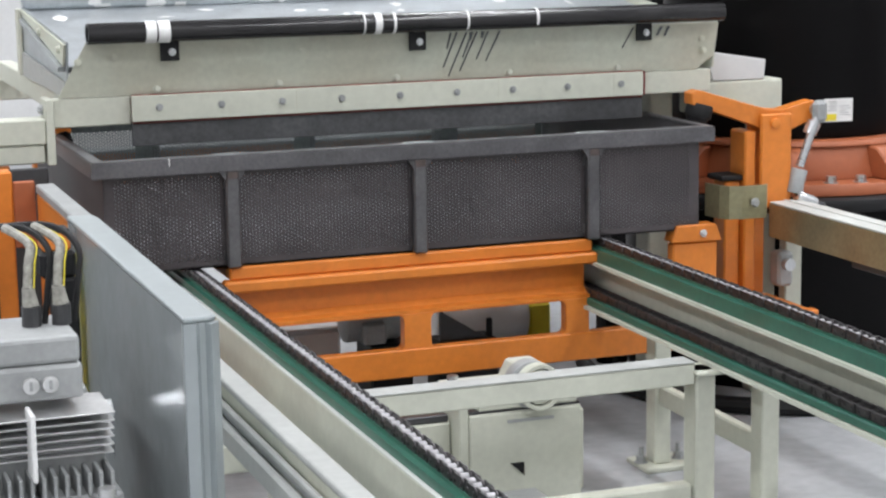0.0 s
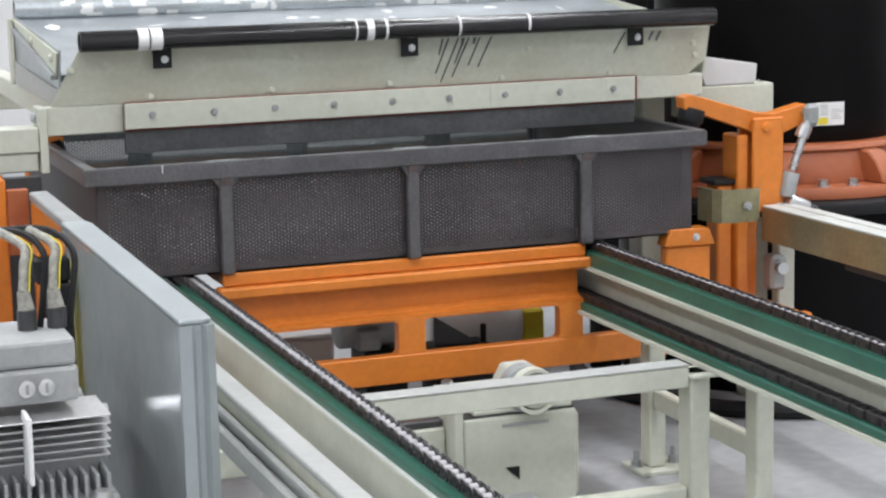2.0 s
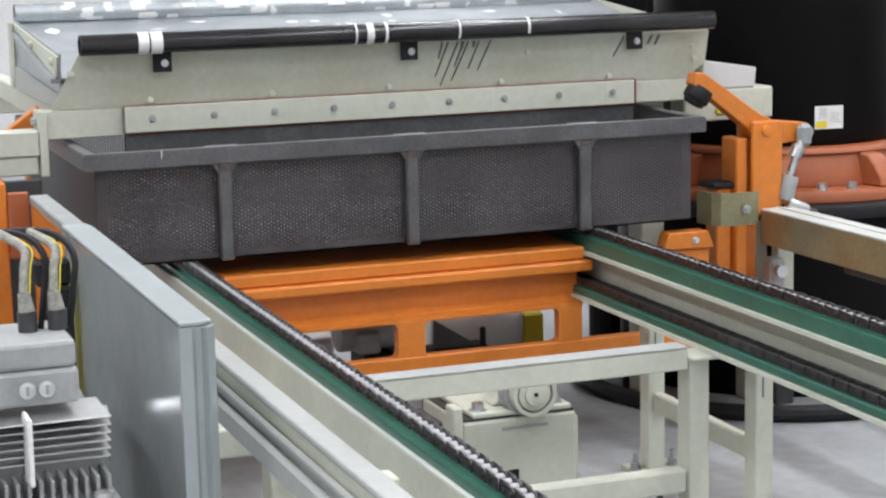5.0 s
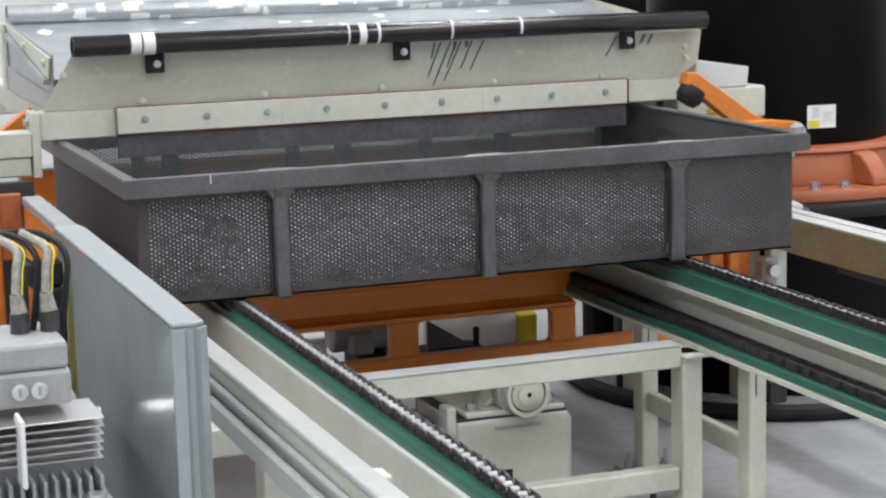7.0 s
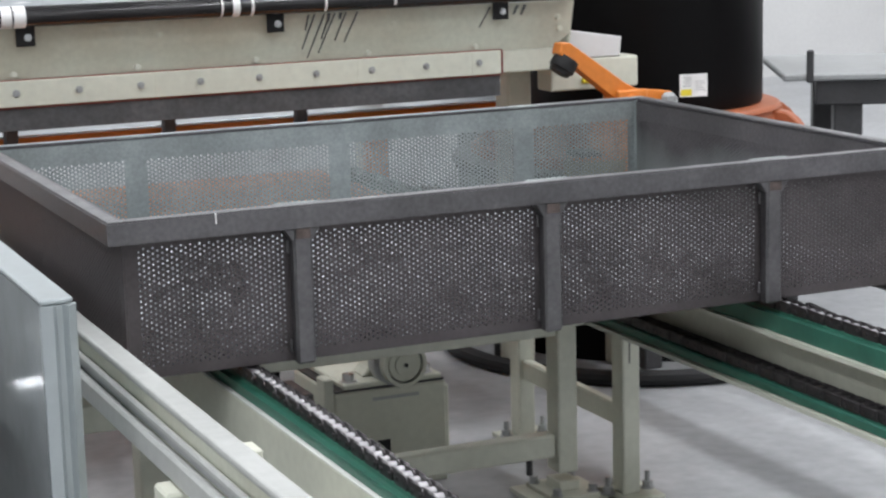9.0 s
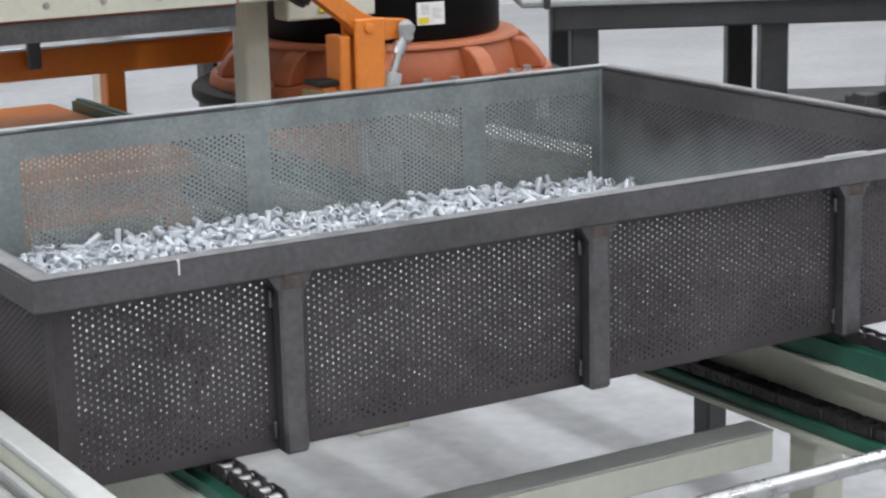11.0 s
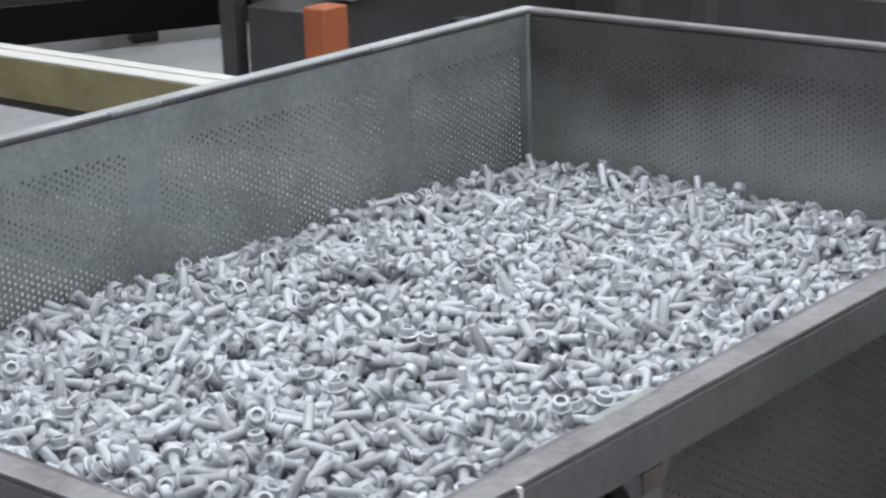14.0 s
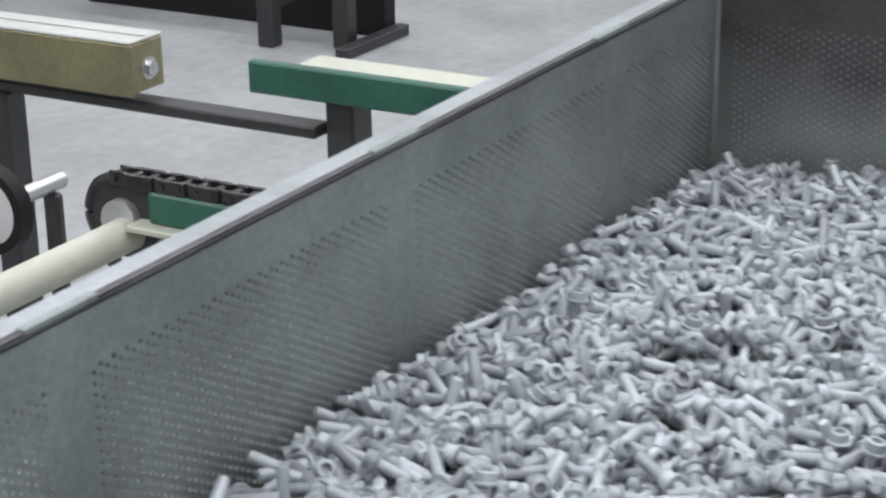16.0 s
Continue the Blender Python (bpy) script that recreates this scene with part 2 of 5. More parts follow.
# ---- the hall ----
def hall():
    f = box(-9, 11, -9, 9, -0.2, 0.0, 0)
    single("floor", f, FLOOR, "grey sealed concrete factory floor with scuffs", "floor", kind="structure")
    for n, b in (("wall_north", (-9, 11, 7.0, 7.2)), ("wall_south", (-9, 11, -9.2, -9)), ("wall_west", (-9.2, -9, -9, 7.2)), ("wall_east", (9.0, 9.2, -9, 7.0))):
        single(n, box(*b, 0, 6.5, 0), WALL, "white painted factory wall", "wall", kind="structure")
    single("ceiling", box(-9.2, 11, -9.2, 7.2, 6.5, 6.7, 0), CEIL, "grey factory ceiling", "ceiling", kind="structure")
    for x in (-5.2, -1.0, 3.2, 7.4):
        for y in (-6.6, -3.0, 0.6, 4.2):
            lamp = thing("ceiling_light", (x, y, 6.5), "long white fluorescent ceiling light", "ceiling light", "rows of ceiling lights")
            part("housing", box(x - 0.25, x + 0.25, y - 1.2, y + 1.2, 6.38, 6.499, 0.01), BEIGE, lamp)
            part("diffuser", box(x - 0.22, x + 0.22, y - 1.17, y + 1.17, 6.36, 6.379, 0.004), LAMP, lamp)
            light = bpy.data.lights.new("tube_light", "AREA")
            light.shape, light.size, light.size_y = "RECTANGLE", 0.42, 2.3
            light.energy, light.color = LAMP_POWER, (0.945, 0.957, 1.0)
            o = new("tube_light", light)
            o.location = (x, y, 6.34)


LAMP_POWER = 81
hall()


# ---- the crate ----
LONG, WIDE = 1.50, 1.022          # over the rim
RIM_LOW, RIM_TOP, BASE = 0.777, 0.813, 0.561
INSET = 0.028


def perforated(n_u, n_v, u0, u1, v0, v1, pitch, r, place, thick=0.003):
    """A sheet with staggered round holes. place(u, v, w) gives the point; w runs through the thickness."""
    verts, faces = [], []

    def V(u, v, w):
        verts.append(place(u, v, w))
        return len(verts) - 1

    def sheet(a, b, c, d):
        """A plain rectangle u a..b, v c..d, both sides."""
        if b - a < 1e-5 or d - c < 1e-5:
            return
        q = [V(a, c, 0), V(b, c, 0), V(b, d, 0), V(a, d, 0)]
        faces.append(q)
        q = [V(a, c, thick), V(a, d, thick), V(b, d, thick), V(b, c, thick)]
        faces.append(q)

    col = pitch * 0.866
    for lo, hi in n_u:
        cols = int((hi - lo) / col)
        rows_ = int((n_v[1] - n_v[0]) / pitch - 0.5)
        uo = (lo + hi - cols * col) / 2
        vo = (n_v[0] + n_v[1] - (rows_ + 0.5) * pitch) / 2
        for i in range(cols):
            sh = vo + (pitch / 2 if i % 2 else 0)
            a, b = uo + i * col, uo + (i + 1) * col
            sheet(a, b, n_v[0], sh)
            sheet(a, b, sh + rows_ * pitch, n_v[1])
            for j in range(rows_):
                c0, c1 = sh + j * pitch, sh + (j + 1) * pitch
                cu, cv = (a + b) / 2, (c0 + c1) / 2
                ring = []
                for w in (0, thick):
                    k = [V(a, c0, w), V(b, c0, w), V(b, c1, w), V(a, c1, w)]
                    hx = [V(cu + r * math.cos(q * math.pi / 3), cv + r * math.sin(q * math.pi / 3), w) for q in range(6)]
                    ring.append(hx)
                    fs = [[k[1], k[2], hx[1], hx[0], hx[5]], [k[2], k[3], hx[2], hx[1]], [k[3], k[0], hx[4], hx[3], hx[2]], [k[0], k[1], hx[5], hx[4]]]
                    faces.extend(f if w == 0 else f[::-1] for f in fs)
                for q in range(6):
                    faces.append([ring[0][q], ring[0][(q + 1) % 6], ring[1][(q + 1) % 6], ring[1][q]])
        sheet(lo, uo, n_v[0], n_v[1])
        sheet(uo + cols * col, hi, n_v[0], n_v[1])
    edge = u0
    for lo, hi in list(n_u) + [(u1, u1)]:
        sheet(edge, lo, n_v[0], n_v[1])
        edge = hi
    sheet(u0, u1, v0, n_v[0])
    sheet(u0, u1, n_v[1], v1)
    return verts, faces


def raw_part(name, verts, faces, mat, parent, label="", kind=""):
    base = PLACE[parent]
    me = bpy.data.meshes.new(name)
    me.from_pydata([tuple(Vector(v) - base) for v in verts], [], faces)
    me.materials.append(mat)
    me.update()
    ob = new(name, me)
    ob.parent = parent
    PLACE[ob] = base
    return tagged(ob, label, kind=kind)


RIBS = (0.311, 0.750, 1.184)


def make_crate():
    c = thing("steel_crate", (0, 0, BASE), "open dark steel crate with perforated sides, riding on the chain conveyor", "crate")
    i = INSET
    px, py = LONG, WIDE
    holes_v = (0.572, 0.772)
    spans = [(0.05, RIBS[0] - 0.022), (RIBS[0] + 0.022, RIBS[1] - 0.022), (RIBS[1] + 0.022, RIBS[2] - 0.022), (RIBS[2] + 0.022, px - 0.05)]
    side = [(0.05, WIDE - 0.05)]
    P, R, R_END = 0.0086, 0.0019, 0.0017
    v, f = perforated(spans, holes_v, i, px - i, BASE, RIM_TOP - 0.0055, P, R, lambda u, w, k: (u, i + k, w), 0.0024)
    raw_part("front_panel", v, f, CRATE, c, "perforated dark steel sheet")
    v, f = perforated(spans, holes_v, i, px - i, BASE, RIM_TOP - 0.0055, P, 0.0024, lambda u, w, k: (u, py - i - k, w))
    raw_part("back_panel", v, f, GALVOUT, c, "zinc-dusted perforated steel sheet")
    v, f = perforated(side, holes_v, i, py - i, BASE, RIM_TOP - 0.0055, P, R_END, lambda u, w, k: (i + k, u, w), 0.006)
    raw_part("end_panel", v, f, CRATE, c)
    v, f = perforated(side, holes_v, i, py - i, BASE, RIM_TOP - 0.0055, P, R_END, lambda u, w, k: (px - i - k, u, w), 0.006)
    raw_part("end_panel", v, f, ENDSTEEL, c, "perforated end sheet, paler towards the bottom")
    part("bottom", box(i, px - i, i, py - i, BASE, BASE + 0.004, 0), CRATE, c)
    # rim: four angle bars with mitred corners
    t = 0.005
    for k in range(4):
        lip = [(0, RIM_LOW), (t, RIM_LOW), (t, RIM_TOP - t), (i + 0.004, RIM_TOP - t), (i + 0.004, RIM_TOP), (0, RIM_TOP)]
        bm = bmesh.new()
        n = px if k % 2 == 0 else py
        ends = []
        for far in (0, 1):
            ends.append([bm.verts.new((d if not far else n - d, d, z)) for d, z in lip])
        bm.faces.new(ends[0])
        bm.faces.new(ends[1][::-1])
        for q in range(6):
            bm.faces.new((ends[0][q], ends[1][q], ends[1][(q + 1) % 6], ends[0][(q + 1) % 6]))
        m = [Matrix(), pose(px, 0, 0, 0, 0, 90), pose(px, py, 0, 0, 0, 180), pose(0, py, 0, 0, 0, -90)][k]
        bmesh.ops.transform(bm, matrix=m, verts=bm.verts)
        bmesh.ops.recalc_face_normals(bm, faces=bm.faces)
        bmesh.ops.bevel(bm, geom=[e for e in bm.edges if e.calc_length() > 0.5], offset=0.0022, segments=2, affect="EDGES")
        part("rim_bar", bm, RIM, c, "worn dark steel angle rim")
    # ribs on the long sides and the ends
    for x in RIBS:
        for y0, y1 in ((0.003, i - 0.0005), (py - i + 0.0005, py - 0.003)):
            part("rib", box(x - 0.016, x + 0.016, y0, y1, BASE - 0.002, RIM_LOW + 0.002, 0.004), RIM, c)
    for x in RIBS:
        part("rib_gusset", prism([(x - 0.0155, RIM_LOW - 0.022), (x + 0.0155, RIM_LOW - 0.022), (x + 0.030, RIM_LOW - 0.0005), (x - 0.030, RIM_LOW - 0.0005)], "y", 0.0055, i - 0.001, 0.001), RIM, c)
    # welded corner seams
    for x in (i + 0.004, px - i - 0.004):
        for y in (i + 0.004, py - i - 0.004):
            part("corner_weld", cyl((x, y, BASE + 0.004), (x, y, 0.809), 0.0045, 8), GALVOUT if y > 0.5 else CRATE, c, "weld bead", True)
    # weld stubs: thickened spots on the rim over the ribs
    for x in RIBS:
        for y in (i - 0.002, py - i + 0.002):
            part("rim_weld", box(x - 0.038, x + 0.038, y - 0.004, y + 0.004, RIM_TOP - 0.003, RIM_TOP + 0.0025, 0.001), GALVOUT, c, "ground weld seam")
    # paler top face of the rim, palest along the back
    z0, z1 = RIM_TOP + 0.0002, RIM_TOP + 0.0012
    for y0, y1 in ((0.003, i - 0.004), (py - i + 0.004, py - 0.003)):
        part("rim_face", box(0.003, px - 0.003, y0, y1, z0, z1, 0.0004), PALERIM if y0 < 0.5 else GALV, c, "paler rim face")
    for x0, x1 in ((0.003, i - 0.004), (px - i + 0.004, px - 0.003)):
        part("rim_face", box(x0, x1, i - 0.0035, py - i + 0.0035, z0, z1, 0.0004), PALERIM, c, "paler rim face")
    # tack welds and rust stains at the ribs
    for x in RIBS:
        for z in (0.575, 0.735):
            part("tack_weld", box(x - 0.0215, x - 0.0165, i - 0.008, i - 0.001, z, z + 0.022, 0.002), RIM, c, "small tack weld")
        part("rust_stain", box(x - 0.0115, x + 0.0125, 0.0018, 0.003, 0.7605, 0.7765, 0.0004), RUST, c, "brown rust stain")
    part("chalk_mark", box(0.169, 0.1712, -0.0008, 0.004, RIM_TOP - 0.016, RIM_TOP + 0.001, 0), WHITEST, c, "white scratch on the rim")
    return c


crate = make_crate()


def make_bolts(seed, x0, x1, y0, y1, count, blockers):
    """A bed of short flange bolts, heaped at random, as one mesh."""
    rng = random.Random(seed)
    seg = 10
    prof = [(0.0, 0.0), (0.0036, 0.0), (0.0047, 0.0012), (0.0047, 0.0375), (0.0090, 0.0380), (0.0095, 0.0398), (0.0075, 0.0408), (0.0072, 0.0470), (0.0063, 0.0477), (0.0043, 0.0477), (0.0040, 0.0425), (0.0, 0.0425)]
    verts, faces = [], []
    tpl, tf = [], []
    for r, z in prof:
        if r == 0:
            tpl.append([(0, 0, z)])
        else:
            n = seg
            tpl.append([(r * math.cos(k * math.tau / n), r * math.sin(k * math.tau / n), z) for k in range(n)])
    idx, flat = [], []
    for ring in tpl:
        idx.append(list(range(len(flat), len(flat) + len(ring))))
        flat.extend(ring)
    for a, b in zip(idx, idx[1:]):
        if len(a) == 1:
            tf.extend([a[0], b[(k + 1) % seg], b[k]] for k in range(seg))
        elif len(b) == 1:
            tf.extend([a[k], a[(k + 1) % seg], b[0]] for k in range(seg))
        else:
            tf.extend([a[k], a[(k + 1) % seg], b[(k + 1) % seg], b[k]] for k in range(seg))
    flat = (np.array(flat) - np.array((0, 0, 0.024))) * 1.10
    for n in range(count + blockers):
        x, y = rng.uniform(x0, x1), rng.uniform(y0, y1)
        lay = rng.random()
        z = heap(x, y) - 0.006 - 0.028 * (1 - lay) ** 1.2
        if n >= count:
            z = BASE + 0.012 + (blocker_top(x) - BASE - 0.02) * lay
        tilt = rng.gauss(90, 19) if rng.random() < 0.86 else rng.uniform(0, 180)
        m = np.array(pose(0, 0, 0, tilt, 0, rng.uniform(0, 360)).to_3x3() @ Matrix.Rotation(rng.uniform(0, 6.28), 3, "Z"))
        p = flat @ m.T + np.array((x, y, z))
        p[:, 0] = np.clip(p[:, 0], x0 - 0.014, x1 + 0.014)
        p[:, 1] = np.clip(p[:, 1], y0 - 0.014, y1 + 0.014)
        p[:, 2] = np.maximum(p[:, 2], BASE + 0.005)
        # added bolts close behind the front panel block light through some holes
        if n >= count:
            p[:, 1] += 0.0325 + rng.uniform(0.0, 0.010) - p[:, 1].min()
        k = len(verts) * len(flat)
        verts.append(p)
        faces.extend([q + k for q in f] for f in tf)
    # a dark sheet under the top layers: shade between bolts, put into its colour
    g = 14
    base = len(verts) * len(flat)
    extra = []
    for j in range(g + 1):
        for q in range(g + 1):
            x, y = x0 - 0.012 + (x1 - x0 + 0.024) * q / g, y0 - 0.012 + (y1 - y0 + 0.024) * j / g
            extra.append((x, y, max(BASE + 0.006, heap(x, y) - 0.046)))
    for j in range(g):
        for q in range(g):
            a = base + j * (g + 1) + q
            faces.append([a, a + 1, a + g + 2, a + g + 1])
    allv = np.concatenate(verts + [np.array(extra)])
    me = bpy.data.meshes.new("bolt_heap")
    me.from_pydata([tuple(v) for v in allv - np.array((0, 0, BASE))], [], faces)
    me.materials.append(BOLT)
    # dark crate steel colours the sheet, so gaps between bolts look shaded
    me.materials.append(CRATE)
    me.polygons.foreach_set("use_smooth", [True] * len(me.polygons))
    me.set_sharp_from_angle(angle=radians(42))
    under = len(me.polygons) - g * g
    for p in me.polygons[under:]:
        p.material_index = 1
    me.update()
    ob = new("bolt_heap", me)
    ob.location = (0, 0, BASE)
    return tagged(ob, "heap of pale grey zinc-coated flange bolts lying in the crate", "bolts", kind="stuff")


def blocker_top(x):
    """Height up to which added bolts lean against the front panel and darken its holes."""
    return 0.752 - 0.125 * max(0.0, min(1.0, (x - 0.62) / 0.62)) ** 1.3 + 0.010 * noise.noise(Vector((x * 7, 0.0, 9.0)))


def heap(x, y):
    """Height of the top of the bolts over the crate's plan."""
    near = max(0.0, min(1.0, (0.42 - y) / 0.36))
    low = 0.034 * near * near * (3 - 2 * near)
    return 0.627 - low - 0.015 * ((x - 0.62) / 0.75) ** 2 + 0.012 * noise.noise(Vector((x * 4, y * 4, 2.0))) + 0.006 * noise.noise(Vector((x * 13, y * 13, 5.0)))


bolts = make_bolts(5, 0.055, LONG - 0.055, 0.055, WIDE - 0.055, 5900, 110)

# ---- the chain conveyor, which rises to lift the crate ----
TOP = 0.560            # top of the chains, raised
LIFT = 0.047
CHAINS = (0.221, 1.210)


PITCH = 0.0254


def chain_links(parent, x, z, y0, y1):
    """A roller chain along y, its links one by one, under one part that runs."""
    run = new("drive_chain")
    run.parent = parent
    run["label"] = "oiled steel roller chain"
    run.location = Vector((x, 0, z)) - PLACE[parent]
    n = int((y1 - y0) / (2 * PITCH))

    def plates(w, half, tall):
        bm = bmesh.new()
        for s in (-1, 1):
            for k in (-0.5, 0.5):
                cyl((s * w - 0.0015, k * PITCH, 0), (s * w + 0.0015, k * PITCH, 0), tall, 14, bm=bm)
            box(s * w - 0.0014, s * w + 0.0014, -half, half, -tall * 0.97, tall * 0.97, 0.0006, bm)
        return bm

    bm = plates(0.0126, PITCH * 0.5, 0.0104)
    for k in (-0.5, 0.5):
        cyl((-0.0160, k * PITCH, 0), (0.0160, k * PITCH, 0), 0.0040, 10, bm=bm)
    outer = mesh_of("link", bm, CHAIN)
    inner = mesh_of("inner_link", plates(0.0091, PITCH * 0.5, 0.0100), CHAIN)
    bm = bmesh.new()
    for k in (-0.5, 0.5):
        cyl((-0.0070, k * PITCH, 0.0), (0.0070, k * PITCH, 0.0), 0.0078, 14, bm=bm)
    roller = mesh_of("roller", bm, ROLLER, True)
    for k in range(n):
        for name, me, off in (("link", outer, 0.5), ("link", inner, 1.5), ("roller", roller, 0.5)):
            o = new(name, me)
            o.parent = run
            o.location = (0, y0 + (2 * k + off) * PITCH, 0)
    return run


def chain_run(parent, x, z, y0, y1):
    """A chain run too deep in shade to tell its links apart, joined."""
    bm = bmesh.new()
    y = y0
    k = 0
    while y < y1:
        w = 0.0150 if k % 2 else 0.0113
        for s in (-1, 1):
            box(x + s * w - 0.0015, x + s * w + 0.0015, y - PITCH * 0.88, y + PITCH * 0.88, z - 0.0098, z + 0.0098, 0.0035, bm)
        cyl((x - 0.018, y + PITCH / 2, z), (x + 0.018, y + PITCH / 2, z), 0.0042, 8, bm=bm)
        cyl((x - 0.0088, y + PITCH / 2, z), (x + 0.0088, y + PITCH / 2, z), 0.0078, 8, bm=bm)
        y += PITCH
        k += 1
    ob = part("return_chain", bm, CHAIN, parent)
    ob["kind"] = "stuff"
    return ob


def rail(parent, x, s, y0, y1):
    """One rail: channel open to the side s, green guides and two chain runs."""
    top = TOP - 0.0187
    zc = TOP - 0.055
    part("upper_guide", prism([(x - 0.021, zc), (x + 0.021, zc), (x + 0.021, top - 0.005), (x + 0.0095, top - 0.005), (x + 0.0085, top), (x - 0.0085, top), (x - 0.0095, top - 0.005), (x - 0.021, top - 0.005)], "y", y0, y1), GREEN, parent, "green plastic chain guide")
    part("channel", channel(x - s * 0.022, x + s * 0.030, zc - 0.112, zc, y0, y1, 0.008, x + s * 0.052), BEIGE, parent, "cream painted steel channel")
    if s > 0:
        part("web_cover", box(x - 0.030, x - 0.0225, y0, y1, zc - 0.107, zc + 0.014, 0.002), BEIGE, parent, "cream cover plate")
        part("cover_edge", box(x - 0.0302, x - 0.0215, y0, y1, zc + 0.0142, zc + 0.0165, 0.0006), BEAMTOP, parent, "bare pale cover edge")
    part("lower_guide", box(*sorted((x - s * 0.012, x + s * 0.044)), y0 + 0.01, y1 - 0.01, zc - 0.1038, zc - 0.0855, 0.003), GREEN, parent, "green plastic chain guide")
    returning.append(chain_run(parent, x + s * 0.018, zc - 0.0752, y0 + 0.02, y1 - 0.02))
    return zc - 0.112


returning = []


def make_conveyor():
    c = thing("lifting_chain_conveyor", (0.7, -0.5, 0.06), "cream steel lifting conveyor with two chains on green guides", "conveyor")
    y0, y1 = -1.86, 1.30
    low = rail(c, CHAINS[0], 1, y0, y1)
    low = rail(c, CHAINS[1], -1, y0, y1)
    # cross beams and the inner posts that rise
    for y in (-0.16, 0.75, -1.66):
        part("cross_beam", box(0.275, 1.115, y, y + 0.05, low - 0.030, low + 0.016, 0.003), BEIGE, c)
        # upper flange in a duller grey than the beam
        part("cross_beam_flange", box(0.276, 1.114, y - 0.002, y + 0.052, low + 0.0163, low + 0.0195, 0.001), GUIDE, c, "duller grey upper flange")
    for x0, x1, y in ((1.116, 1.162, -0.16), (0.212, 0.2745, -0.16), (1.192, 1.250, -1.66), (0.212, 0.2745, -1.66)):
        part("post", box(x0, x1, y - 0.003, y + 0.055, 0.062, low - 0.001, 0.005, seg=2), BEIGE, c)
        part("cap_plate", box(x0 - 0.004, x1 + 0.022, y - 0.02, y + 0.07, low - 0.009, low - 0.001, 0.002), BEIGE, c)
    for y in (-0.16, -1.66):
        part("low_cross_beam", box(0.276, 1.114, y + 0.005, y + 0.045, 0.098, 0.148, 0.004), BEIGE, c)
        for x in (0.33, 1.062):
            part("jack_bolt", cyl((x, y + 0.03, 0.06), (x, y + 0.03, 0.13), 0.007, 10), DARKSTEEL, c)
    # side guide carried by the same frame
    part("guide_beam", box(-0.040, -0.014, -2.05, 0.46, 0.5555, 0.640, 0.003), HOPPER, c, "cream side guide beam")
    # top edge in a duller grey than the guide beam
    part("guide_beam_top", box(-0.048, -0.014, -2.05, 0.46, 0.6405, 0.652, 0.004, seg=2), GUIDE, c, "duller grey top edge")
    part("guide_lip", box(-0.050, -0.0405, -2.05, 0.46, 0.606, 0.617, 0.003), GUIDE, c)
    # the groove's shade is put into this strip's grey
    part("guide_groove", box(-0.0428, -0.0402, -2.05, 0.46, 0.592, 0.6055, 0.0005), CASTGREY, c, "groove floor coloured grey for its shade")
    part("guide_foot", box(-0.056, -0.0405, -2.05, 0.46, 0.556, 0.5915, 0.004), GUIDE, c, "pale lower flange")
    for y in (-0.30, -1.42):
        part("bracket_arm", box(-0.10, 0.188, y, y + 0.09, 0.33, 0.385, 0.004), BEIGE, c)
        part("bracket_post", box(-0.075, -0.015, y + 0.015, y + 0.075, 0.3855, 0.5545, 0.004), BEIGE, c)
        part("bracket_leg", box(-0.06, 0.02, y + 0.005, y + 0.085, 0.052, 0.3295, 0.004), BEIGE, c)
    part("guide_lug", box(-0.013, 0.012, -1.54, -1.50, 0.60, 0.638, 0.003), BEIGE, c)
    return c


def fixed_posts():
    """The still part of the lifting frame: sleeves round the inner posts and tall guide posts."""
    f = thing("conveyor_base_frame", (0.7, -0.5, 0.0), "cream steel base frame with guide posts, bolted to the concrete floor", "machine frame")
    for x0, x1, y in ((1.1145, 1.1635, -0.16), (0.2105, 0.276, -0.16), (1.1905, 1.2515, -1.66), (0.2105, 0.276, -1.66)):
        part("sleeve", box(x0, x1, y - 0.0045, y + 0.0565, 0.0245, 0.045, 0.002), BEIGE, f)
        part("foot_plate", box(x0 - 0.03, x1 + 0.03, y - 0.045, y + 0.095, 0.0125, 0.024, 0.002), BEIGE, f)
        part("base_plate", box(x0 - 0.06, x1 + 0.06, y - 0.065, y + 0.115, 0.0, 0.012, 0.002), BEIGE, f)
        for dx, dy in ((x0 - 0.018, y - 0.03), (x1 + 0.018, y - 0.03), (x0 - 0.018, y + 0.08), (x1 + 0.018, y + 0.08)):
            part("anchor_bolt", hexbolt((dx, dy, 0.024), (0, 0, 1), 0.009, 0.014), CASTGREY, f, "dull anchor bolt")
    for y0p in (0.275, -0.222):
        part("guide_post", box(1.238, 1.280, y0p, y0p + 0.050, 0.0125, 0.375, 0.005, seg=2), BEIGE, f)
        part("post_slot", box(1.253, 1.256, y0p - 0.0008, y0p + 0.001, 0.30, 0.35, 0.0002), DARKSTEEL, f, "narrow dark slot")
        part("guide_foot", box(1.205, 1.325, y0p - 0.03, y0p + 0.085, 0.0, 0.012, 0.002), BEIGE, f)
        for dx in (1.217, 1.313):
            part("anchor_bolt", cyl((dx, y0p + 0.03, 0.012), (dx, y0p + 0.03, 0.05), 0.006, 10), CASTGREY, f, "threaded anchor")
            part("anchor_nut", hexbolt((dx, y0p + 0.03, 0.012), (0, 0, 1), 0.011, 0.014), CASTGREY, f)
    part("low_rail", box(1.248, 1.273, -0.1715, 0.2745, 0.153, 0.200, 0.004), BEIGE, f)
    return f


fixed_posts()
conveyor = make_conveyor()
running = []
for cx in CHAINS:
    running.append(chain_links(conveyor, cx + 0.006, TOP - 0.0105, -1.80, 0.80))


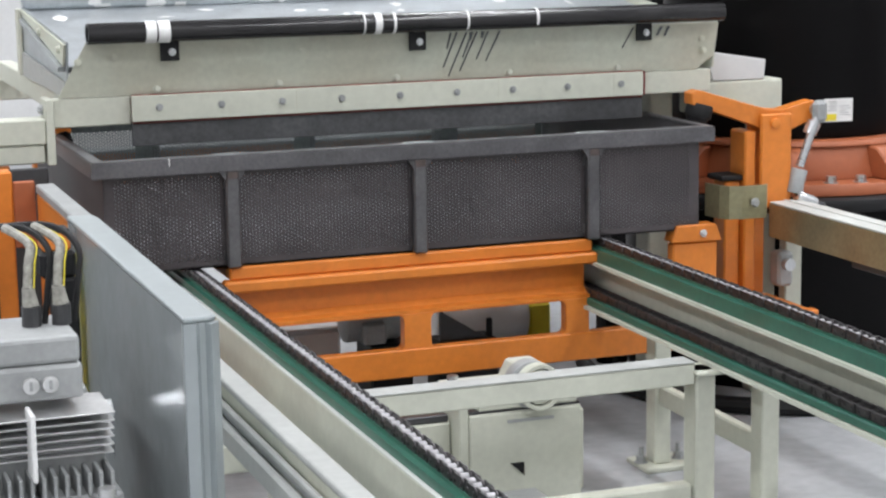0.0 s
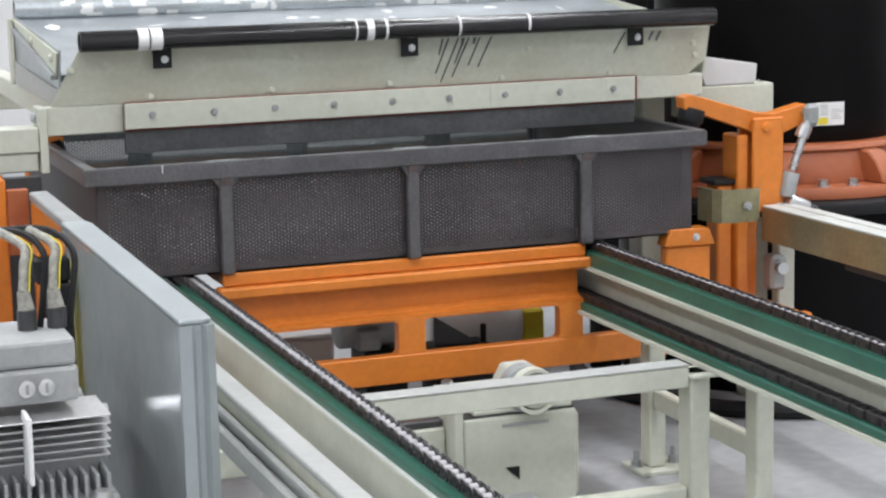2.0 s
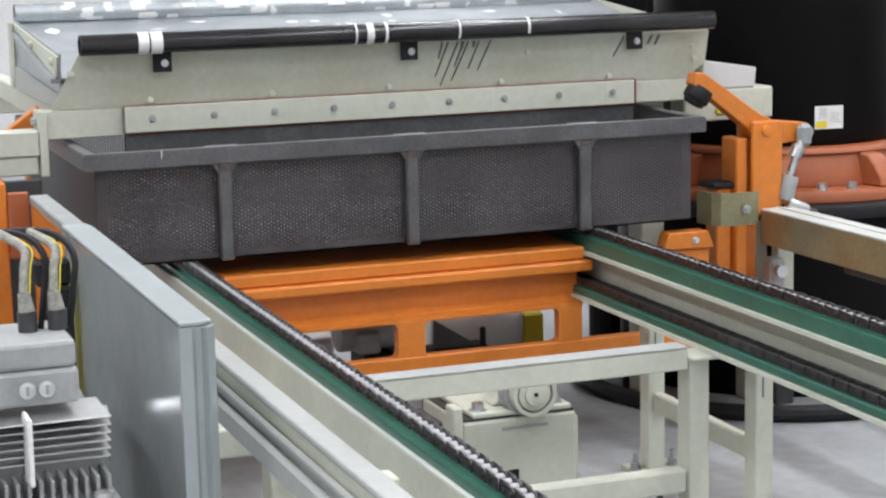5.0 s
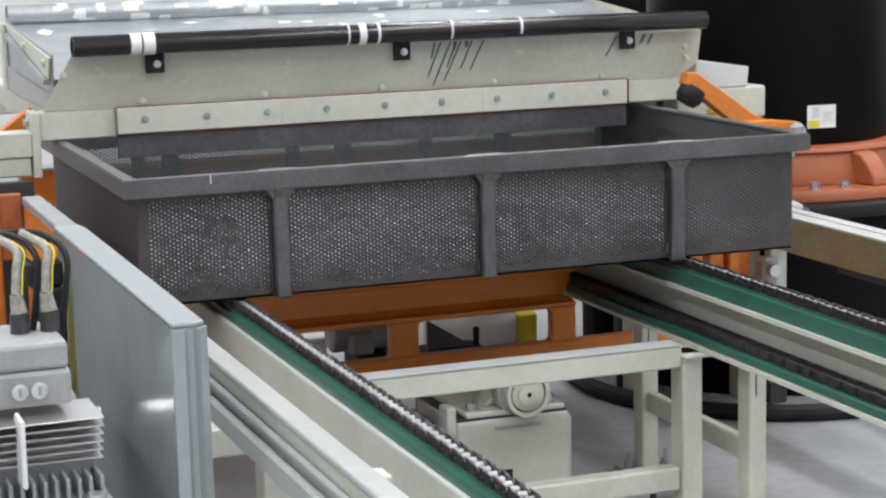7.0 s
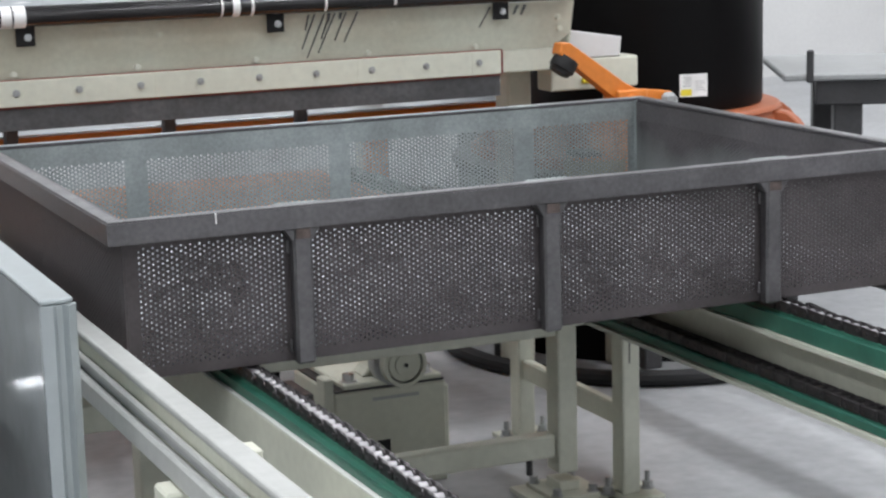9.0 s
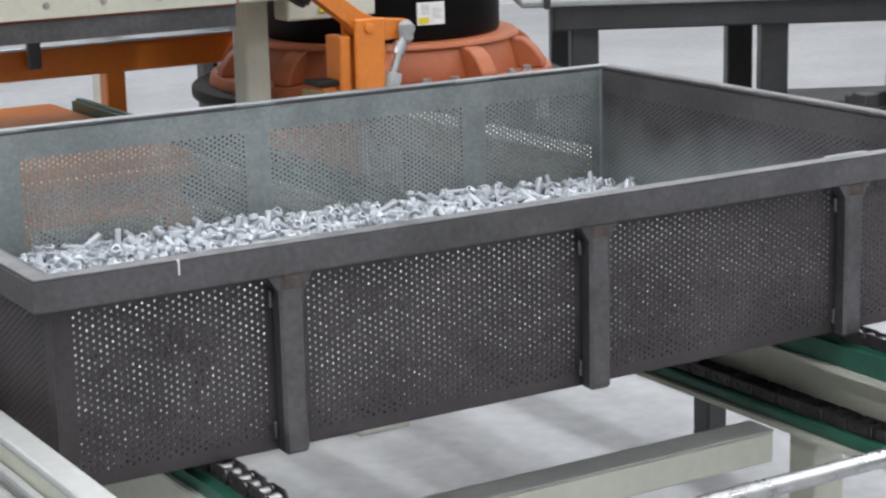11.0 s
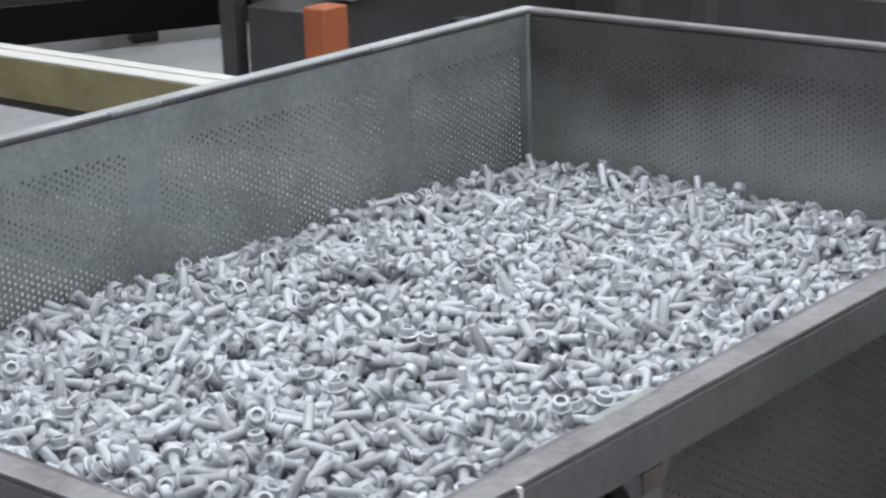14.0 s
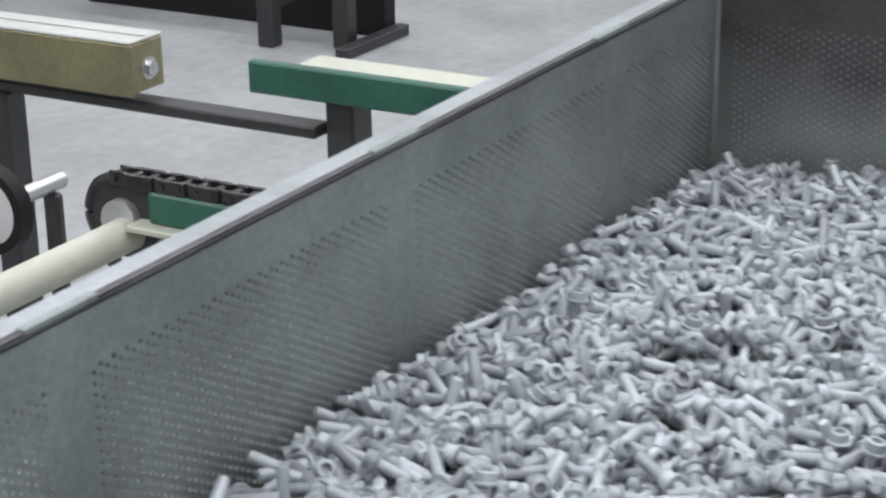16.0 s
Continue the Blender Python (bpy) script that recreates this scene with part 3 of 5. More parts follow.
def floor_duct():
    d = thing("cable_duct", (0.72, 0.0, 0.0), "dark steel cable duct lying on the floor", "cable duct")
    part("base", box(0.74, 0.86, -0.9, 0.9, 0.0, 0.045, 0.004), DARKSTEEL, d)
    part("cover", box(0.735, 0.865, -0.9, 0.9, 0.0455, 0.052, 0.002), CASTGREY, d, "grey cover strip")


floor_duct()


# ---- the orange table on which the crate stood ----
def make_table():
    t = thing("vibrating_table", (0.75, 1.0, 0.0), "orange painted steel vibrating table with cut-out side plates", "vibrating table")
    part("top_plate", box(0.30, 1.185, 0.505, 1.45, 0.482, 0.512, 0.004), ORANGE, t)
    part("top_lip", box(0.285, 1.20, 0.488, 0.53, 0.455, 0.4815, 0.005), ORANGE, t)
    # upper beam with a rounded foot
    pts = [(0.535, 0.4545), (0.62, 0.4545), (0.62, 0.372), (0.50, 0.372), (0.50, 0.380), (0.522, 0.384), (0.535, 0.396)]
    part("upper_beam", prism(pts, "x", 0.30, 1.175), ORANGE, t)
    # lower side plate with two windows
    y0, y1 = 0.497, 0.528
    z0, z1 = 0.222, 0.3715
    h0, h1 = 0.289, 0.3695
    for a, b in ((0.10, 0.33), (0.706, 0.772), (1.112, 1.172)):
        part("side_plate", box(a, b, y0, y1, h0 + 0.0002, z1, 0.001), ORANGE, t)
    part("side_plate_foot", box(-0.30, 1.80, y0 - 0.003, y1, z0, h0, 0.003), ORANGE, t)
    part("window_head", box(0.33, 1.112, y0 + 0.001, y1 - 0.001, h1, z1 - 0.0005, 0), ORANGE, t)
    # rounded corners of the windows
    for cx, sx in ((0.33, 1), (0.706, -1), (0.772, 1), (1.112, -1)):
        for cz, sz in ((h0 - 0.0005, 1), (h1 + 0.0005, -1)):
            r = 0.014
            arc = [(cx + sx * r * (1 - math.sin(q * math.pi / 8)), cz + sz * r * (1 - math.cos(q * math.pi / 8))) for q in range(5)]
            part("window_corner", prism([(cx - sx * 0.0005, cz)] + arc, "y", y0 + 0.0008, y1 - 0.0008), ORANGE, t)
    part("far_side_plate", box(-0.30, 1.80, 1.42, 1.435, z0, h0, 0.003), ORANGE, t)
    part("bearer", box(1.57, 1.80, 0.5285, 0.76, z0 + 0.051, h0 - 0.005, 0.003), ORANGE, t)
    part("bearer", box(-0.29, 0.20, 1.05, 1.30, z0 + 0.051, h0, 0.003), ORANGE, t)
    for x in (-0.28, 0.12, 1.58, 1.74):
        part("under_beam", box(x, x + 0.05, 0.5295, 1.418, z0, z0 + 0.05, 0.004), ORANGE, t)
        for y in ((1.08, 1.30) if 0 < x < 1.6 else ()):
            part("spring_mount", cyl((x + 0.025, y, 0.0), (x + 0.025, y, z0 - 0.001), 0.045, 16), BLACK, t, "black rubber spring mount")
    return t


make_table()


def make_drive():
    d = thing("vibration_drive", (0.85, 0.25, 0.0), "cream gearbox housing with a belt pulley on its top", "drive unit")
    part("housing", box(0.712, 0.975, 0.10, 0.36, 0.0, 0.228, 0.006, seg=2), BEIGE, d)
    part("joint", box(0.716, 0.971, 0.104, 0.356, 0.2285, 0.2325, 0), DARKSTEEL, d, "dark lid joint")
    part("lid", box(0.735, 0.965, 0.102, 0.36, 0.233, 0.245, 0.003), BEIGE, d)
    part("slot", box(0.800, 0.908, 0.0975, 0.102, 0.203, 0.210, 0.0), CASTGREY, d, "grey slot")
    # flat black patch drawn for the shade inside an opening
    part("vent", prism([(0.806, 0.113), (0.838, 0.113), (0.838, 0.083)], "y", 0.0975, 0.102), BLACK, d, "black patch for shade in a triangular opening")
    part("side_post", box(0.690, 0.7115, 0.10, 0.15, 0.0, 0.262, 0.003), BEIGE, d)
    part("side_cover", box(0.55, 0.6895, 0.15, 0.30, 0.0, 0.205, 0.005), BEIGE, d, "lower cream side cover")
    # raised dark block drawn for the shade of a recess
    part("cover_recess", box(0.565, 0.685, 0.152, 0.29, 0.2052, 0.222, 0.003), DARKSTEEL, d, "dark block for a shaded recess")
    part("ear", box(0.977, 1.025, 0.20, 0.25, 0.0, 0.19, 0.004), BEIGE, d)
    part("ear_bolt", hexbolt((1.0, 0.215, 0.19), (0, 0, 1), 0.012, 0.014), STEEL, d)
    px, pz = 0.868, 0.281
    part("pulley_rim", pipe((px, 0.072, pz), (px, 0.100, pz), 0.050, 0.0415, 36), BEIGE, d, "", True)
    part("pulley", cyl((px, 0.074, pz), (px, 0.096, pz), 0.0375, 32, bevel=0.003), BEIGE, d, "cream belt pulley disc", True)
    part("pulley_groove", pipe((px, 0.084, pz), (px, 0.098, pz), 0.0413, 0.0378, 36), DARKSTEEL, d, "dark groove", True)
    part("hub", cyl((px, 0.068, pz), (px, 0.0738, pz), 0.025, 24, bevel=0.002), BEIGE, d, "", True)
    part("hub_bore", cyl((px, 0.0665, pz), (px, 0.0679, pz), 0.005, 12), BLACK, d)
    part("belt_disc", cyl((px - 0.01, 0.101, pz), (px - 0.01, 0.14, pz), 0.052, 32, bevel=0.004), CASTGREY, d, "grey belt disc", True)
    part("bearing", prism([(0.795, 0.2455), (0.945, 0.2455), (0.93, 0.262), (0.90, 0.32), (0.84, 0.32), (0.81, 0.262)], "y", 0.145, 0.21, 0.004), BEIGE, d)
    for x, y in ((0.757, 0.13), (0.935, 0.13), (0.757, 0.32)):
        part("clamp_bolt", hexbolt((x, y, 0.245), (0, 0, 1), 0.013, 0.016), STEEL, d)
    m = thing("drive_motor", (0.75, 0.86, 0.0), "grey electric motor on a black foot under the table", "motor")
    part("body", cyl((0.665, 0.86, 0.285), (0.81, 0.86, 0.285), 0.052, 20, bevel=0.008), CASTGREY, m, "", True)
    part("terminal_box", box(0.70, 0.76, 0.79, 0.845, 0.235, 0.29, 0.006), CASTGREY, m, "grey terminal box")
    part("foot", box(0.72, 0.83, 0.80, 0.92, 0.0, 0.232, 0.004), BLACK, m, "black foot")
    k = thing("valve_block", (0.98, 0.85, 0.0), "black valve block with a short knob under the table", "valve block")
    part("body", box(0.90, 1.06, 0.80, 0.90, 0.0, 0.222, 0.006), BLACK, k)
    part("knob", cyl((1.045, 0.83, 0.2225), (1.045, 0.83, 0.268), 0.008, 12, bevel=0.002), BLACK, k, "", True)
    part("bracket", prism([(0.91, 0.223), (1.03, 0.223), (0.91, 0.30)], "y", 0.82, 0.83), DARKSTEEL, k)
    u = thing("unbalance_motor", (1.30, 1.68, 0.0), "pale grey motor with a yellow cap lying behind the table", "motor")
    part("body", cyl((1.17, 1.66, 0.085), (1.47, 1.66, 0.085), 0.085, 28, bevel=0.012), WALL, u, "", True)
    part("cap", box(1.475, 1.545, 1.60, 1.70, 0.0, 0.120, 0.008), YELLOW, u, "yellow plastic cap")
    w = thing("white_cover", (0.735, 1.65, 0.0), "white sheet metal cover on the floor behind the table", "cover")
    part("side", box(0.60, 0.87, 1.55, 1.75, 0.0, 0.11, 0.01), WALL, w)
    part("lid", box(0.595, 0.875, 1.545, 1.755, 0.1105, 0.12, 0.003), WALL, w)


make_drive()


# ---- the feed hopper ----
def make_hopper():
    h = thing("feed_hopper", (0.8, 1.1, 0.87), "sage grey sheet steel feed hopper with bolted seams", "hopper")
    # front plate: leans back from its foot, cut off at the left end
    bm = bmesh.new()
    a = [(-0.025, 0.735, 0.885), (1.575, 0.735, 0.882), (1.622, 0.71, 0.915), (1.622, 0.705, 1.0), (0.04, 0.705, 1.012)]
    a[2] = (1.622, 0.726, 0.918)
    u = [bm.verts.new(p) for p in a]
    w = [bm.verts.new((p[0], p[1] + 0.004, p[2])) for p in a]
    bm.faces.new(u)
    bm.faces.new(w[::-1])
    for k in range(5):
        bm.faces.new((u[k], w[k], w[(k + 1) % 5], u[(k + 1) % 5]))
    bmesh.ops.recalc_face_normals(bm, faces=bm.faces)
    part("front_plate", bm, HOPPER, h)
    # left end plate and back plate of zinc sheet
    part("end_plate", prism([(0.74, 0.885), (0.71, 1.012), (1.40, 1.06), (1.40, 0.885)], "x", -0.004, 0.0), GALV, h, "dull zinc sheet")
    part("end_plate", prism([(0.74, 0.885), (0.72, 1.0), (1.40, 1.06), (1.40, 0.885)], "x", 1.623, 1.627), HOPPER, h)
    part("back_plate", box(0.0, 1.623, 1.398, 1.402, 0.885, 1.06, 0), GALV, h)
    bm = bmesh.new()
    q = [bm.verts.new(p) for p in ((0.002, 0.75, 0.955), (1.62, 0.75, 0.955), (1.62, 1.396, 1.055), (0.002, 1.396, 1.055))]
    q2 = [bm.verts.new(v.co - Vector((0, 0, 0.003))) for v in q]
    bm.faces.new(q)
    bm.faces.new(q2[::-1])
    for k in range(4):
        bm.faces.new((q[k], q2[k], q2[(k + 1) % 4], q[(k + 1) % 4]))
    bmesh.ops.recalc_face_normals(bm, faces=bm.faces)
    part("chute", bm, GALV, h, "scuffed bright zinc chute")
    part("end_flange", prism([(0.715, 1.006), (1.39, 1.056), (1.33, 1.036), (0.742, 0.957)], "x", -0.010, -0.0045, 0.001), HOPPER, h, "folded sage grey flange")
    for y, z in ((1.06, 1.016), (0.775, 0.992)):
        part("flange_bolt", hexbolt((-0.010, y, z), (-1, 0, 0), 0.008, 0.006), BEIGE, h)
    part("brace", prism([(0.742, 0.955), (1.33, 1.034), (1.33, 1.024), (0.748, 0.944)], "x", -0.020, -0.0045), GALV, h, "zinc edge strip")
    part("end_skirt", prism([(0.742, 0.886), (0.738, 0.922), (1.39, 0.945), (1.39, 0.886)], "x", -0.009, -0.0045), GUIDE, h, "dull pale lower panel")
    part("corner_strip", box(-0.018, -0.0045, 1.392, 1.42, 0.886, 1.055, 0.003), BEIGE, h, "cream corner strip")
    # screws
    for x, z in ((0.20, 0.898), (0.488, 0.898), (0.777, 0.898), (1.066, 0.897), (1.355, 0.896)):
        part("screw", hexbolt((x, 0.7325, z), (0, -1, 0.1), 0.007, 0.007), BEIGE, h)
    for x, z in ((0.10, 0.975), (0.54, 0.972), (1.13, 0.966), (1.58, 0.96), (0.02, 0.965), (1.585, 0.93)):
        part("screw", hexbolt((x, 0.7145, z), (0, -1, 0.1), 0.006, 0.004), HOPPER, h)
    # black tube along the upper edge, with brackets and tape
    z0, z1 = 1.034, 1.025
    part("tube", pipe((0.036, 0.672, z0 - 0.003), (1.614, 0.672, z1 + 0.003), 0.0235, 0.0195, 28), TUBE, h, "glossy black tube", True)
    for x in (0.226, 0.82, 1.412):
        part("bracket", box(x - 0.022, x + 0.022, 0.696, 0.7, 0.962, 1.008, 0.003), BLACK, h, "black rubber bracket")
        part("bracket_bolt", hexbolt((x + 0.005, 0.696, 0.982), (0, -1, 0), 0.006, 0.006), STEEL, h)
    rng = random.Random(3)
    for x, wd in ((0.165, 0.024), (0.193, 0.027), (0.674, 0.004), (0.702, 0.017), (0.747, 0.006), (0.93, 0.005), (1.107, 0.006)):
        part("tape", pipe((x, 0.672, 1.0305), (x + wd, 0.672, 1.0305), 0.0245 + rng.uniform(0, 0.001), 0.0230, 28), WHITEST, h, "torn white tape", True)
    # second tube of zinc at the back
    part("back_tube", pipe((-0.002, 1.39, 1.075), (1.60, 1.39, 1.062), 0.026, 0.022, 24), GALV, h, "paint-spattered zinc tube", True)
    for k in range(34):
        x, a0, wd = rng.uniform(0.08, 1.5), rng.uniform(1.2, 3.6), rng.uniform(0.008, 0.05)
        z = 1.075 - 0.013 * x / 1.6
        n = 5
        sweep = rng.uniform(0.3, 1.3)
        bm = bmesh.new()
        rows_ = [[bm.verts.new((x + e * wd + rng.uniform(-0.004, 0.004), 1.39 + 0.0266 * math.cos(a0 + sweep * q / n), z + 0.0266 * math.sin(a0 + sweep * q / n))) for q in range(n + 1)] for e in (0, 1)]
        for q in range(n):
            bm.faces.new((rows_[0][q], rows_[0][q + 1], rows_[1][q + 1], rows_[1][q]))
        part("paint_splash", bm, WHITEST, h, "white paint splash")
    for k in range(46):
        x, y = rng.uniform(0.05, 1.55), rng.uniform(0.80, 1.33)
        ra, rb = rng.uniform(0.004, 0.03), rng.uniform(0.01, 0.05)
        bm = bmesh.new()
        ring = []
        for q in range(9):
            ang, far = q * math.tau / 9, rng.uniform(0.5, 1.0)
            xx, yy = x + ra * far * math.cos(ang), min(1.39, max(0.76, y + rb * far * math.sin(ang)))
            ring.append(bm.verts.new((xx, yy, 0.955 + (yy - 0.75) / 0.646 * 0.1 + 0.0008)))
        bm.faces.new(ring)
        part("paint_splash", bm, WHITEST, h, "white paint splash")
    # streaks run down from the tube
    for x, top, ln, lean in ((0.905, 1.0, 0.035, 0.10), (0.92, 1.0, 0.075, 0.2), (0.945, 1.0, 0.095, 0.22), (0.96, 1.0, 0.055, 0.2), (0.972, 1.0, 0.085, 0.24), (1.0, 1.0, 0.06, 0.22), (1.03, 1.0, 0.065, 0.25), (0.955, 1.0, 0.018, 0.0), (0.985, 1.0, 0.014, 0.0), (1.385, 0.995, 0.045, 0.3), (1.46, 0.995, 0.02, 0.25), (1.48, 0.995, 0.022, 0.2), (0.215, 1.0, 0.03, 0.1)):
        bm = bmesh.new()
        wd = 0.0042 if ln > 0.03 else 0.008
        ln *= 1.12
        y = 0.706
        q = [(x, y, top), (x + wd, y, top), (x + wd * 0.6 - ln * lean * 1.6, y + ln * 0.26 - 0.001, top - ln), (x - ln * lean * 1.6, y + ln * 0.26 - 0.001, top - ln)]
        lo = [bm.verts.new((p[0], p[1] - 0.0022, p[2])) for p in q]
        hi = [bm.verts.new((p[0], p[1] + 0.0004, p[2])) for p in q]
        bm.faces.new(lo)
        for k in range(4):
            bm.faces.new((lo[k], hi[k], hi[(k + 1) % 4], lo[(k + 1) % 4]))
        part("streak", bm, STREAK, h, "dark paint streak")

    f = thing("hopper_frame", (0.8, 1.0, 0.0), "cream painted steel frame that carries the hopper", "machine frame")
    part("front_bar", box(-0.037, 0.139, 0.735, 0.78, 0.818, 0.8835, 0.003), BEIGE, f)
    part("front_bar", box(1.42, 1.618, 0.735, 0.78, 0.824, 0.8815, 0.003), BEIGE, f)
    part("gasket", box(0.139, 1.42, 0.7175, 0.73, 0.8205, 0.8865, 0.001), RED, f, "dark red rubber gasket")
    part("strip_end_gasket", box(1.4165, 1.4215, 0.7085, 0.7174, 0.826, 0.886, 0.001), RED, f, "dark red gasket edge")
    part("clamp_strip", box(0.137, 1.416, 0.708, 0.717, 0.826, 0.885, 0.0015), BEIGE, f, "cream clamping strip with nine bolts")
    for k in range(9):
        x = 0.199 + k * (1.355 - 0.199) / 8
        part("strip_bolt", hexbolt((x, 0.708, 0.857), (0, -1, 0), 0.0058, 0.005), CASTGREY, f, "dull zinc bolt")
    for x in (0.213, 0.522, 1.028, 1.335):
        part("strip_joint", box(x, x + 0.0014, 0.7074, 0.7081, 0.8275, 0.8835, 0), HOPPER, f, "fine joint in the strip")
    part("skirt", box(0.137, 1.418, 0.7185, 0.7265, 0.770, 0.8205, 0.001), SKIRT, f, "dark grey rubber skirt")
    part("back_beam", box(0.14, 1.42, 0.735, 0.79, 0.824, 0.8825, 0.003), BEIGE, f)
    # left bracket and side bar
    # added dark panel: hides bright floor where this corner lies in shade
    part("end_panel", box(-0.42, -0.062, 0.685, 0.70, 0.0, 0.7375, 0.003), DARKSTEEL, f, "added dark panel that hides the bright floor behind")
    part("yellow_plug", box(1.69, 1.722, 0.790, 0.7995, 0.776, 0.792, 0.003), YELLOW, f, "yellow plastic plug")
    part("end_bracket", box(-0.056, -0.0375, 0.715, 0.80, 0.738, 0.885, 0.002), BEIGE, f)
    part("side_bar", box(-0.42, -0.0565, 0.72, 0.79, 0.785, 0.842, 0.003), BEIGE, f)
    part("side_bar_foot", box(-0.42, -0.06, 0.725, 0.785, 0.742, 0.784, 0.003), BEIGE, f)
    for z in (0.86, 0.765):
        part("end_bolt", hexbolt((-0.057, 0.76, z), (-1, 0, 0), 0.009, 0.008), STEEL, f)
    for x0, x1, y in ((1.53, 1.60, 0.91), (-0.50, -0.421, 0.72), (1.53, 1.60, 1.95), (-0.50, -0.421, 1.95)):
        part("column", box(x0, x1, y, y + 0.08, 0.0, 0.85, 0.005), BEIGE, f)
    part("cross_head", box(1.601, 1.862, 0.80, 0.88, 0.759, 0.841, 0.006, seg=2), BEIGE, f)
    part("cross_head_leg", box(1.79, 1.855, 0.81, 0.87, 0.0, 0.7585, 0.006), BEIGE, f)
    part("tray", prism([(1.645, 0.919), (1.812, 0.892), (1.807, 0.8415), (1.66, 0.8415), (1.652, 0.866)], "y", 0.80, 0.86, 0.002), WALL, f, "white sheet metal tray")
    part("side_beam", box(1.53, 1.60, 0.991, 1.949, 0.78, 0.85, 0.004), BEIGE, f)
    part("side_beam", box(-0.50, -0.421, 0.80, 1.95, 0.78, 0.85, 0.004), BEIGE, f)
    for x in (0.02, 1.60):
        part("hopper_bearer", box(x - 0.02, x + 0.02, 0.79, 1.95, 0.83, 0.8835, 0.003), BEIGE, f)
    part("rear_beam", box(-0.42, 1.529, 1.96, 2.02, 0.77, 0.829, 0.004), BEIGE, f)
    # orange rear carriage seen under the skirt
    r = thing("rear_carriage", (0.75, 1.75, 0.0), "orange steel carriage frame with a dark chain, behind the table", "carriage frame")
    part("beam", box(0.05, 1.92, 1.70, 1.75, 0.545, 0.634, 0.004), ORANGE, r)
    part("top_flange", box(0.05, 1.92, 1.68, 1.78, 0.6345, 0.643, 0.002), GALV, r)
    for x in (0.35, 0.8, 1.2):
        part("hook", box(x, x + 0.04, 1.655, 1.679, 0.58, 0.665, 0.006), DARKSTEEL, r)
    for x in (0.10, 1.45):
        part("leg", box(x, x + 0.06, 1.70, 1.76, 0.0, 0.5445, 0.004), ORANGE, r)


make_hopper()


# ---- the clamps at both ends of the table ----
def make_clamp(mirror, group, dx=0.0, dy=0.0, dz=0.0):
    """A toggle clamp: post, swinging arm with a rubber pad, and an air cylinder. Mirrored for the other end."""
    X = (lambda x: 1.5 - x) if mirror else (lambda x: x)

    def bx(x0, x1, *r, **k):
        a, b = sorted((X(x0), X(x1)))
        return box(a, b, *r, **k)

    c = thing("toggle_clamp", (X(1.72), 0.64, 0.0), "orange toggle clamp post beside the conveyor, with an air cylinder", "clamp", group)
    part("post_plate", bx(1.679, 1.766, 0.60, 0.612, 0.540, 0.778, bevel=0.004), ORANGE, c)
    part("post_plate", bx(1.679, 1.766, 0.668, 0.68, 0.572, 0.778, bevel=0.004), ORANGE, c)
    part("post", bx(1.645, 1.677, 0.62, 0.70, 0.33, 0.735, bevel=0.004), ORANGE, c)
    part("side_post", bx(1.69, 1.74, 0.685, 0.73, 0.2885, 0.70, bevel=0.004), ORANGE, c)
    part("side_post", bx(1.60, 1.643, 0.64, 0.70, 0.2885, 0.61, bevel=0.004), ORANGE, c)
    part("pad_plate", bx(1.585, 1.65, 0.63, 0.71, 0.6105, 0.624, bevel=0.003), BLACK, c, "black rubber stop")
    part("pivot_pin", cyl((X(1.717), 0.592, 0.754), (X(1.717), 0.688, 0.754), 0.013, 16, bevel=0.002), ORANGE, c, "", True)
    a = new("arm")
    a.parent = c
    piv = Vector((X(1.717), 0.64, 0.754))
    a.location = piv - PLACE[c]
    PLACE[a] = piv
    s = -1 if mirror else 1

    def arm_outline(pts):
        return [(X(x), z) for x, z in pts]

    part("lever", prism(arm_outline([(1.494, 0.838), (1.515, 0.845), (1.70, 0.790), (1.745, 0.785), (1.835, 0.805), (1.86, 0.79), (1.855, 0.765), (1.78, 0.735), (1.70, 0.728), (1.672, 0.748), (1.495, 0.810)]), "y", 0.618, 0.662, 0.002), ORANGE, a)
    pad0, pad1 = Vector((X(1.530), 0.64, 0.808)), Vector((X(1.521), 0.64, 0.776))
    part("pad", cyl(pad0, pad1, 0.034, 22, bevel=0.003), BLACK, a, "round black rubber pad", True)
    part("pad_cup", cyl(pad1, pad1 + (pad1 - pad0) * 0.3, 0.030, 22, r2=0.026), BLACK, a, "", True)
    part("clevis", cyl((X(1.842), 0.610, 0.782), (X(1.842), 0.670, 0.782), 0.017, 16, bevel=0.002), STEEL, a, "zinc clevis", True)
    rod = part("rod", cyl((X(1.842), 0.60, 0.782), (X(1.790), 0.60, 0.64), 0.0105, 14), STEEL, c, "bright piston rod", True)
    part("rod_nut", cyl((X(1.829), 0.60, 0.752), (X(1.816), 0.60, 0.722), 0.018, 12), STEEL, rod)
    part("fork", bx(1.823, 1.864, 0.588, 0.612, 0.748, 0.806, bevel=0.010), CASTGREY, rod, "grey zinc fork end")
    part("cylinder", cyl((X(1.789), 0.60, 0.635), (X(1.774), 0.60, 0.575), 0.021, 16, bevel=0.002), CASTGREY, c, "grey air cylinder", True)
    part("elbow", cyl((X(1.775), 0.59, 0.57), (X(1.83), 0.59, 0.545), 0.016, 12, bevel=0.003), STEEL, c, "zinc elbow fitting", True)
    part("nozzle", cyl((X(1.83), 0.59, 0.545), (X(1.855), 0.59, 0.538), 0.009, 10), DARKSTEEL, c, "", True)
    part("valve", bx(1.745, 1.79, 0.62, 0.67, 0.33, 0.42, bevel=0.008), CASTGREY, c, "grey valve block")
    part("valve_knob", cyl((X(1.768), 0.60, 0.39), (X(1.768), 0.625, 0.39), 0.016, 12), STEEL, c)
    c.location += Vector((dx, dy, dz))
